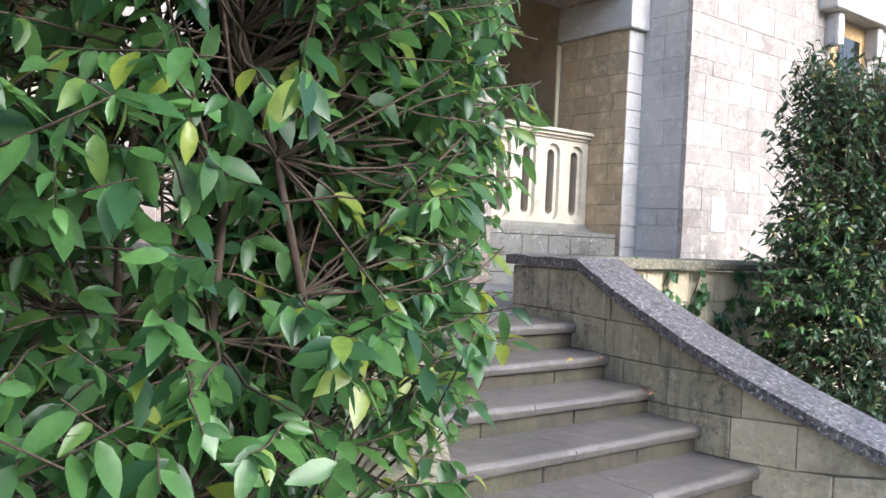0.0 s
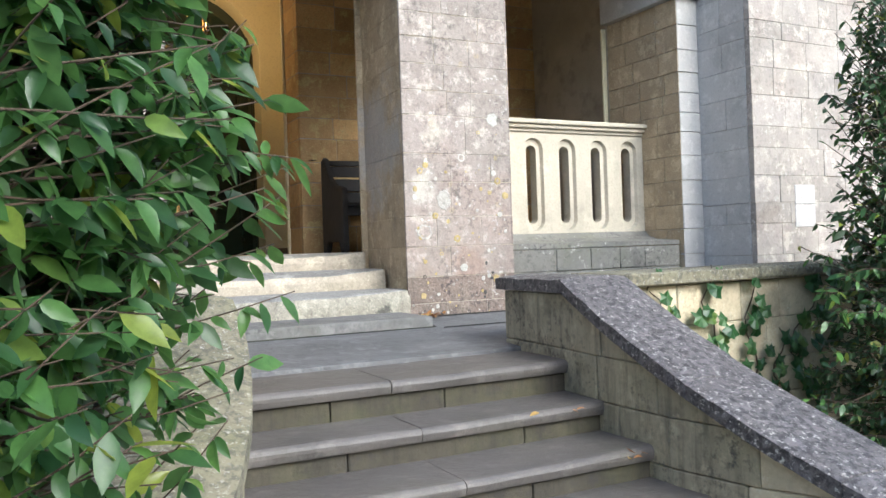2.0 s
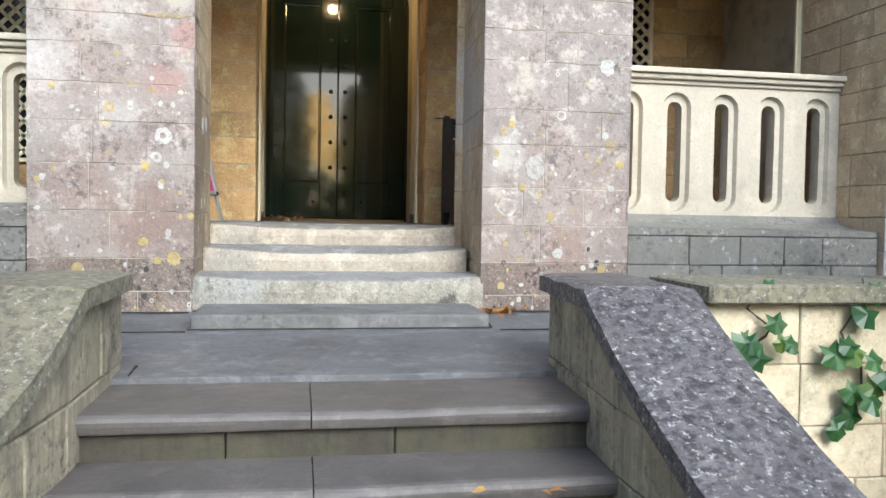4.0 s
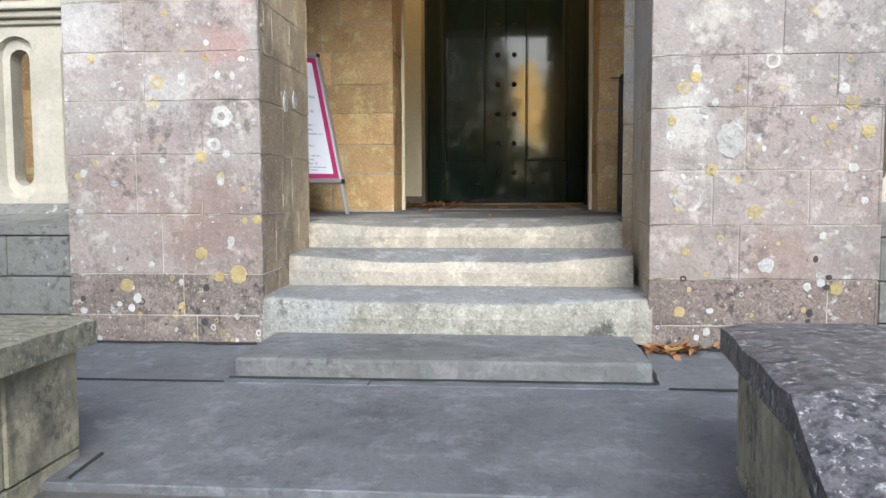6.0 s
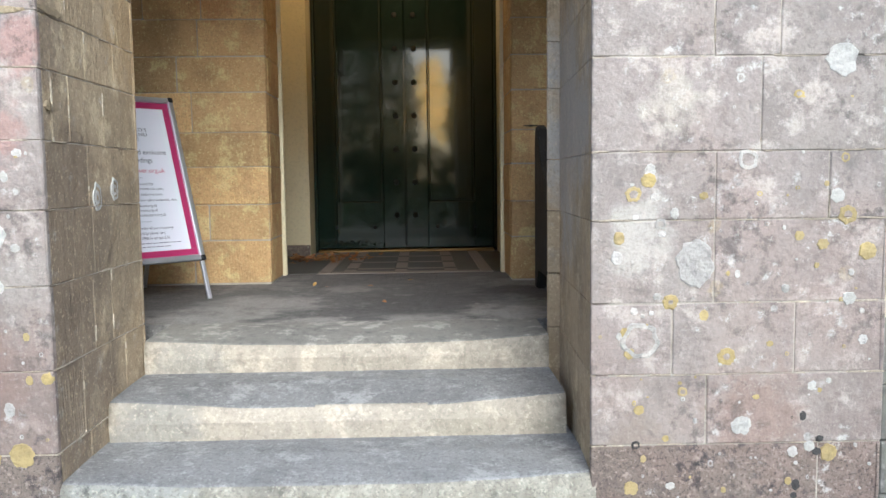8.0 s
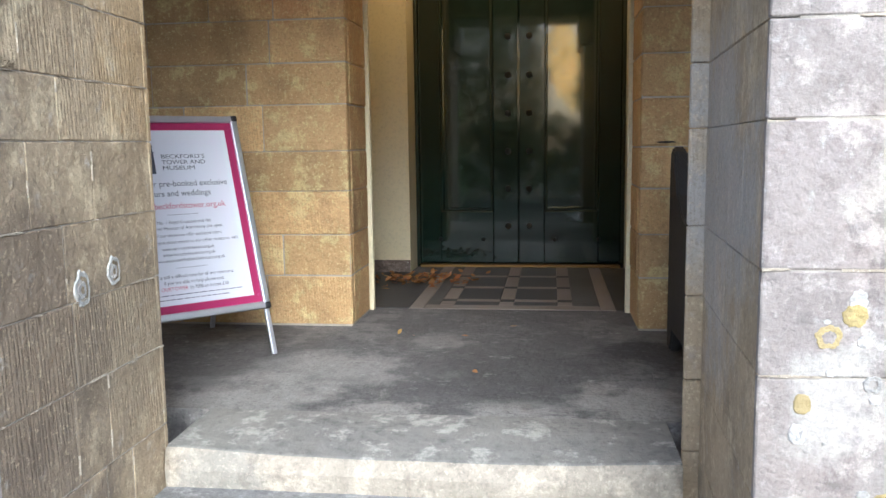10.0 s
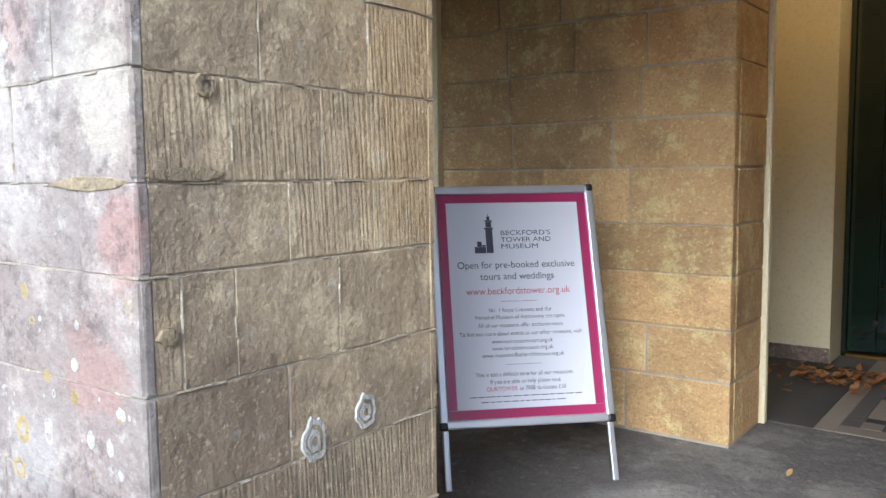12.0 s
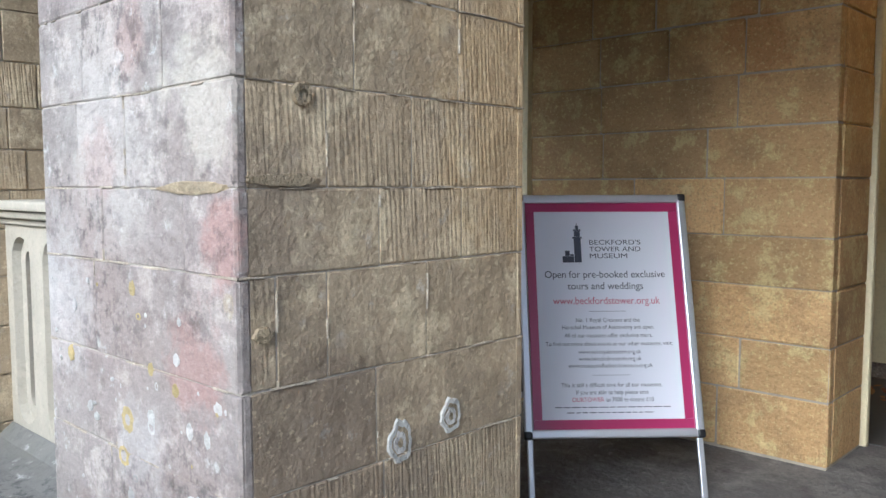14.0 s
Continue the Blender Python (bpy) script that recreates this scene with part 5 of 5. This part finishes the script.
def bush(name, label, roots, inside, twigs, per, size, leaf_m, one_m, seed, near=None, stems_up=2.2):
    """A leafy shrub: stems from the ground, twigs to points of its crown, leaves hanging from each twig.
    inside(rnd) gives a place on or in the crown."""
    rnd = random.Random(seed)
    root = thing(name, label, "bush")
    stems = []
    for k, (x, y) in enumerate(roots):
        top = inside(rnd)
        path_ = wander((x, y, -0.05), (x * 0.55 + top[0] * 0.45, y * 0.7 + top[1] * 0.3, stems_up * rnd.uniform(0.7, 1.15)), 0.12, 8, rnd)
        bm = bmesh.new()
        tube(bm, path_, rnd.uniform(0.012, 0.024), 0.006, 7)
        part("stem", bm, BARK, root, smooth=True)
        stems += [(p, k) for p in path_[2:]]
    twig_bm = bmesh.new()
    shapes = [leaf_shape(size * s, size * s * 0.43, c, f) for s, c, f in ((1.0, 0.16, 0.12), (0.85, 0.3, 0.2), (1.15, 0.1, 0.1), (0.7, 0.2, 0.25))]
    ones = []
    for pts, faces in shapes:
        me = bpy.data.meshes.new("leaf")
        me.from_pydata(pts, [], faces)
        me.materials.append(one_m)
        for p in me.polygons:
            p.use_smooth = True
        ones.append(me)
    allp, allf, singles = [], [], []
    for _ in range(twigs):
        tip = Vector(inside(rnd))
        stem = min(rnd.sample(stems, min(len(stems), 14)), key=lambda s_: (s_[0] - tip).length + 0.5 * max(0, s_[0].z - tip.z))[0]
        if (stem - tip).length > 0.75:
            stem = tip + (stem - tip).normalized() * 0.75
        line = wander(stem, tip, 0.05, 5, rnd)
        tube(twig_bm, line, 0.0045, 0.0018, 4)
        ahead = (tip - stem).normalized()
        for k in range(per):
            t = rnd.uniform(0.45, 1.0)
            f_ = t * 5
            i = min(4, int(f_))
            base = line[i].lerp(line[i + 1], f_ - i)
            way = (ahead * rnd.uniform(0.1, 0.8) + Vector((rnd.uniform(-1, 1), rnd.uniform(-1, 1), rnd.uniform(-0.9, 0.35)))).normalized()
            way = (way + Vector((0, 0, -0.4))).normalized()
            flat = Vector((rnd.uniform(-0.6, 0.6), rnd.uniform(-1.0, 0.3), rnd.uniform(0.2, 1.1)))
            side = way.cross(flat)
            if side.length < 1e-3:
                continue
            side.normalize()
            up = side.cross(way)
            rot = Matrix((side, way, up)).transposed().to_4x4()
            m = Matrix.Translation(base) @ rot @ Matrix.Scale(rnd.uniform(0.7, 1.15), 4)
            singles.append((near(base) if near else 0, m, rnd.randrange(4)))
    singles.sort(key=lambda e: e[0])
    for n, (_, m, k) in enumerate(singles):
        if n < 300:
            ob = new("leaf", ones[k])
            ob.parent, ob.matrix_basis = root, m
        else:
            pts, faces = shapes[k]
            o = len(allp)
            allp += [tuple(m @ Vector(p)) for p in pts]
            allf += [tuple(i + o for i in f) for f in faces]
    tagged(part("brushwood", twig_bm, BARK, root, smooth=True), kind="stuff")
    joined("foliage", allp, allf, leaf_m, root)
    return root


def laurel_crown(rnd):
    while True:
        if rnd.random() < 0.19:
            # a thick lobe that leans over the stair wall
            a, r = rnd.uniform(0, 6.3), rnd.random() ** 0.4
            z = rnd.uniform(1.25, 3.15)
            return (1.40 + 0.44 * r * math.cos(a) - 0.45 * max(0.0, 1.75 - z), 2.72 + 0.42 * r * math.sin(a), z)
        u, v, w = rnd.uniform(-1, 1), rnd.uniform(-1, 1), rnd.uniform(0, 1)
        r2 = u * u + v * v
        if r2 > 1 or r2 < 0.45 * rnd.random():
            continue
        z = 0.12 + 3.1 * w
        # the middle band is thin; the crown is thick above and below it
        if 1.35 < z < 2.0 and 0.12 < u < 0.62 and rnd.random() < 0.8:
            continue
        lump = 1 + 0.14 * noise.noise((u * 2.2, v * 2.2, z * 1.6))
        y = 2.48 + 0.80 * v * lump
        x = 0.58 + 1.24 * u * lump + 0.3 * (y - 2.45)
        if z < CAP - (KNEE - y) * SLOPE + 0.35 and x > 1.5 - 0.25 * (KNEE - y) ** 2:
            continue
        return (x, y, z)


bush("laurel_bush", "large glossy green laurel bush with bare brown stems", [(x, y) for x, y in ((-0.5, 2.3), (-0.1, 2.5), (0.2, 2.2), (0.42, 2.45), (0.62, 2.25), (0.75, 2.5), (0.95, 2.3), (0.9, 2.6), (0.3, 2.6), (0.0, 2.15), (0.5, 2.1), (-0.3, 2.6))],
     laurel_crown, 3500, 11, 0.088, LAUREL, LAUREL_ONE, 21, near=lambda p: (p - Vector((0.9, 1.3, 1.5))).length)


def shrub_crown(rnd):
    while True:
        u, v, w = rnd.uniform(-1, 1), rnd.uniform(-1, 1), rnd.uniform(0, 1)
        if u * u + v * v > 1:
            continue
        z = 0.1 + 2.8 * w
        k = 0.95 if z < 1.1 else 0.62 + 0.3 * math.sin(math.pi * min(1, max(0, (z - 0.2) / 2.7)))
        lump = 1 + 0.25 * noise.noise((u * 2, v * 2, z * 2))
        return (5.95 + 1.15 * u * k * lump, 3.4 + 0.5 * v * k * lump, z)


bush("evergreen_shrub", "dark green small-leaved shrub by the terrace wall", [(5.5, 3.3), (5.75, 3.4), (5.95, 3.3), (5.7, 3.2)], shrub_crown, 2300, 12, 0.062, SHRUB, LAUREL_ONE, 33,
     near=lambda p: (p - Vector((1.0, 0.6, 1.5))).length, stems_up=1.8)

# ivy on the east terrace wall
ivy = thing("ivy", "green ivy climbing the stone terrace wall", "ivy")
ivr = random.Random(8)


def ivy_leaf_mesh(k):
    me = bpy.data.meshes.new("leaf")
    out = []
    for i in range(11):
        a = -math.pi / 2 + 2 * math.pi * i / 11
        out.append((0.5 * (0.76 + 0.24 * math.cos(5 * (a - math.pi / 2))) * math.cos(a), 0.45 + 0.5 * (0.76 + 0.24 * math.cos(5 * (a - math.pi / 2))) * math.sin(a), 0.06 * math.cos(3 * a + k)))
    me.from_pydata([(0, 0.42, 0.1)] + out, [], [(0, i + 1, (i + 1) % 11 + 1) for i in range(11)])
    me.materials.append(IVY)
    return me


ivy_meshes = [ivy_leaf_mesh(k) for k in range(3)]
for sx, top, low, sway, many in ((4.28, 1.37, 1.1, 0.05, 8), (4.66, 1.38, 0.85, 0.05, 13), (4.98, 1.36, 0.6, 0.05, 17), (5.2, 1.0, 0.45, 0.06, 9), (5.42, 1.36, 0.35, 0.14, 40), (5.75, 1.36, 0.3, 0.2, 45)):
    line = [Vector((sx + sway * math.sin(i * 1.3 + sx), 4.005, low + (top - low) * i / 8)) for i in range(9)]
    bm = bmesh.new()
    tube(bm, [(p.x, p.y, p.z) for p in line], 0.006, 0.003, 5)
    part("stem", bm, BARK, ivy, smooth=True)
    for _ in range(many):
        p = line[0].lerp(line[-1], ivr.random())
        i = min(7, int((p.z - low) / (top - low) * 8))
        c = line[i].lerp(line[i + 1], ivr.random()) + Vector((ivr.gauss(0, 0.045), ivr.uniform(-0.05, -0.012), ivr.gauss(0, 0.02)))
        ob = new("leaf", ivr.choice(ivy_meshes))
        ob.parent = ivy
        ob.matrix_basis = pose(c.x, c.y, c.z, 90 + ivr.uniform(-35, 15), ivr.uniform(-25, 25), 0) @ pose(0, 0, 0, 0, 0, 180 + ivr.uniform(-60, 60)) @ Matrix.Scale(ivr.uniform(0.09, 0.14), 4)


# fallen leaves
def litter(name, label, cx, cy, z, sx, sy, n, size, seed):
    rnd = random.Random(seed)
    pts, faces = [], []
    for _ in range(n):
        shape, fs = leaf_shape(size * rnd.uniform(0.6, 1.2), size * rnd.uniform(0.4, 0.7), rnd.uniform(-0.5, 0.5), rnd.uniform(0, 0.3))
        m = pose(cx + rnd.gauss(0, sx), cy + rnd.gauss(0, sy), z + rnd.uniform(0.004, 0.02), rnd.uniform(-25, 25), rnd.uniform(-25, 25), rnd.uniform(0, 360))
        o = len(pts)
        pts += [tuple(m @ Vector(p)) for p in shape]
        faces += [tuple(i + o for i in f) for f in fs]
    ob = joined(name, pts, faces, DRY, None, label)
    return tagged(ob, category="dry leaves")


litter("leaf_litter", "brown dry leaves drifted against the pillar foot", 3.70, 5.58, 1.068, 0.06, 0.025, 60, 0.05, 1)
litter("leaf_litter", "dry golden leaves in the lobby corner", 2.40, 9.3, PORCH + 0.004, 0.17, 0.13, 150, 0.055, 2)
litter("leaf_litter", "few brown dry leaves on the garden steps", 3.35, 3.42, 0.83, 0.09, 0.02, 4, 0.04, 3)
litter("leaf_litter", "few brown dry leaves on the garden steps", 3.36, 3.10, 0.695, 0.06, 0.02, 4, 0.045, 4)
litter("leaf_litter", "few fallen leaves scattered on the porch floor", 3.0, 7.9, PORCH, 0.3, 0.3, 5, 0.03, 5)

# ---- trees behind the walk ----
grove = thing("garden_trees", "sunlit green and golden garden trees", "trees")
gr = random.Random(77)
pts, faces = [], []
for k in range(11):
    tx, ty, th = -17 + 4.0 * k + gr.uniform(-1, 1), -21 + gr.uniform(-2.5, 1.5), gr.uniform(9.0, 11.5)
    if -1.8 < tx < 10.5:
        tx = 11.0 + gr.uniform(0, 1) if tx > 4.2 else -2.2 - gr.uniform(0, 1)
    bm = bmesh.new()
    tube(bm, wander((tx, ty, -0.1), (tx + gr.uniform(-0.4, 0.4), ty, th * 0.8), 0.2, 7, gr), 0.2, 0.05, 8)
    part("trunk", bm, BARK, grove, smooth=True)
    for _ in range(1300):
        a, e, r = gr.uniform(0, 2 * math.pi), gr.uniform(-1, 1), gr.random() ** 0.4
        lump = 1 + 0.3 * noise.noise((a * 1.4, e * 2, k))
        c = Vector((tx + 2.3 * r * lump * math.cos(a) * math.sqrt(1 - e * e), ty + 2.0 * r * lump * math.sin(a) * math.sqrt(1 - e * e), th * 0.56 + th * 0.45 * r * lump * e))
        shape, fs = leaf_shape(gr.uniform(0.3, 0.6), gr.uniform(0.2, 0.4), 0.2, 0.15)
        m = pose(*c, gr.uniform(-70, 70), gr.uniform(-70, 70), gr.uniform(0, 360))
        o = len(pts)
        pts += [tuple(m @ Vector(p)) for p in shape]
        faces += [tuple(i + o for i in f) for f in fs]
joined("crown", pts, faces, TREES, grove)
pts, faces = [], []
for _ in range(2600):
    shape, fs = leaf_shape(gr.uniform(0.25, 0.5), gr.uniform(0.2, 0.35), 0.2, 0.15)
    x = gr.uniform(-3, 10)
    m = pose(x, -20.2 + gr.gauss(0, 0.35), (3.4 + 0.5 * noise.noise((x, 0, 0))) * gr.random() ** 0.8, gr.uniform(-70, 70), gr.uniform(-70, 70), gr.uniform(0, 360))
    o = len(pts)
    pts += [tuple(m @ Vector(p)) for p in shape]
    faces += [tuple(i + o for i in f) for f in fs]
joined("undergrowth", pts, faces, TREES, grove)


def autumn_tree(label, x, y, z0, z1, wide, many, material):
    """A young tree: a thin trunk with limbs and a ragged upright crown between two heights."""
    root = thing("garden_tree", label, "tree", "young trees facing the entrance")
    bm = bmesh.new()
    tube(bm, wander((x, y, -0.1), (x, y, z1 - 0.4), 0.1, 8, gr), 0.09, 0.02, 7)
    part("trunk", bm, BARK, root, smooth=True)
    limbs = bmesh.new()
    for k in range(14):
        z, a = z0 + (z1 - z0) * (k + 0.5) / 16, k * 2.4
        tube(limbs, wander((x, y, z), (x + wide * 0.8 * math.cos(a), y + wide * 0.8 * math.sin(a), z + 0.5), 0.06, 5, gr), 0.03, 0.008, 5)
    part("limbs", limbs, BARK, root, smooth=True)
    pts, faces = [], []
    for _ in range(many):
        a, e, r = gr.uniform(0, 2 * math.pi), gr.uniform(-1, 1), gr.random() ** 0.4
        lump = 1 + 0.3 * noise.noise((a * 1.3, e * 3, x))
        r *= lump * math.sqrt(max(0.05, 1 - e * e * 0.8))
        shape, fs = leaf_shape(gr.uniform(0.15, 0.3), gr.uniform(0.1, 0.2), 0.2, 0.15)
        m = pose(x + wide * r * math.cos(a), y + wide * r * math.sin(a), (z0 + z1) / 2 + (z1 - z0) / 2 * e, gr.uniform(-70, 70), gr.uniform(-70, 70), gr.uniform(0, 360))
        o = len(pts)
        pts += [tuple(m @ Vector(p)) for p in shape]
        faces += [tuple(i + o for i in f) for f in fs]
    joined("crown", pts, faces, material, root)
    return root


autumn_tree("olive green garden tree in thin leaf", 5.25, -19.6, 2.0, 7.6, 0.85, 3200, OLIVE)
autumn_tree("dark green garden tree in full leaf", 1.3, -19.6, 1.5, 9.0, 1.9, 7000, TREES)


def far_wood(masses):
    """Distant autumn wood beyond the garden, its sunlight put in as emission: ragged masses of leaf clumps."""
    pts, faces = [], []
    for x, z, wide, tall, many in masses:
        for _ in range(many):
            a, r = gr.uniform(0, 2 * math.pi), math.sqrt(gr.random())
            r *= 1 + 0.35 * noise.noise((math.cos(a) * 1.6, math.sin(a) * 1.6, x))
            shape, fs = leaf_shape(gr.uniform(0.35, 0.8), gr.uniform(0.3, 0.6), 0.2, 0.15)
            m = pose(x + wide * r * math.cos(a), -56 + gr.uniform(-1.5, 1.5), z + tall * r * math.sin(a), gr.uniform(30, 150), gr.uniform(-50, 50), gr.uniform(-40, 40))
            o = len(pts)
            pts += [tuple(m @ Vector(p)) for p in shape]
            faces += [tuple(i + o for i in f) for f in fs]
    wood = joined("backdrop", pts, faces, WOOD_GLOW, None, "far golden autumn wood that glows for the door's reflection")
    return tagged(wood, kind="structure")


# glowing masses placed where the door mirrors gold
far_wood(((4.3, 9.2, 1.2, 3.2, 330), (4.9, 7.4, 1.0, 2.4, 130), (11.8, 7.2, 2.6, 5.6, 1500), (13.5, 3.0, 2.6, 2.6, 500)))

# ---- dark dirt in the open joints of the landing, with the gap's shade painted in ----
def dirt(a, b, width, seed):
    """A ragged dark line, dirt and gap shade in one, on the sloping landing from a to b."""
    rnd = random.Random(seed)
    a, b = Vector((*a, 0)), Vector((*b, 0))
    side = (b - a).normalized().cross(Vector((0, 0, 1)))
    n = max(4, int((b - a).length / 0.03))
    pts, faces = [], []
    for i in range(n + 1):
        p = a.lerp(b, i / n)
        w = width * max(0.15, 0.7 + 1.1 * noise.noise((p.x * 6, p.y * 6, seed))) * rnd.uniform(0.7, 1.2)
        for k, up in ((-1, 0.0), (0, 0.006), (1, 0.0)):
            q = p + side * w * k
            pts.append((q.x, q.y, 0.98 + (q.y - 3.9) * 0.052 + 0.0015 + up))
    for i in range(n):
        for k in range(2):
            o = i * 3 + k
            faces.append((o, o + 1, o + 4, o + 3))
    return tagged(joined("joint_dirt", pts, faces, JOINT_DARK, None, "dark dirt and painted gap shade along a paving joint"), category="dirt", kind="stuff")


# this one also paints the shadow line below the threshold slab
dirt((2.15, 5.155), (3.57, 5.155), 0.013, 1)
dirt((3.575, 5.15), (3.6, 5.62), 0.012, 2)
dirt((1.32, 5.622), (2.1, 5.622), 0.022, 3)
dirt((3.66, 5.622), (4.42, 5.622), 0.022, 4)
dirt((1.3, 5.1), (2.15, 5.1), 0.008, 5)
dirt((3.6, 5.1), (5.2, 5.1), 0.01, 6)
dirt((2.062, 4.3), (2.062, 4.46), 0.012, 7)
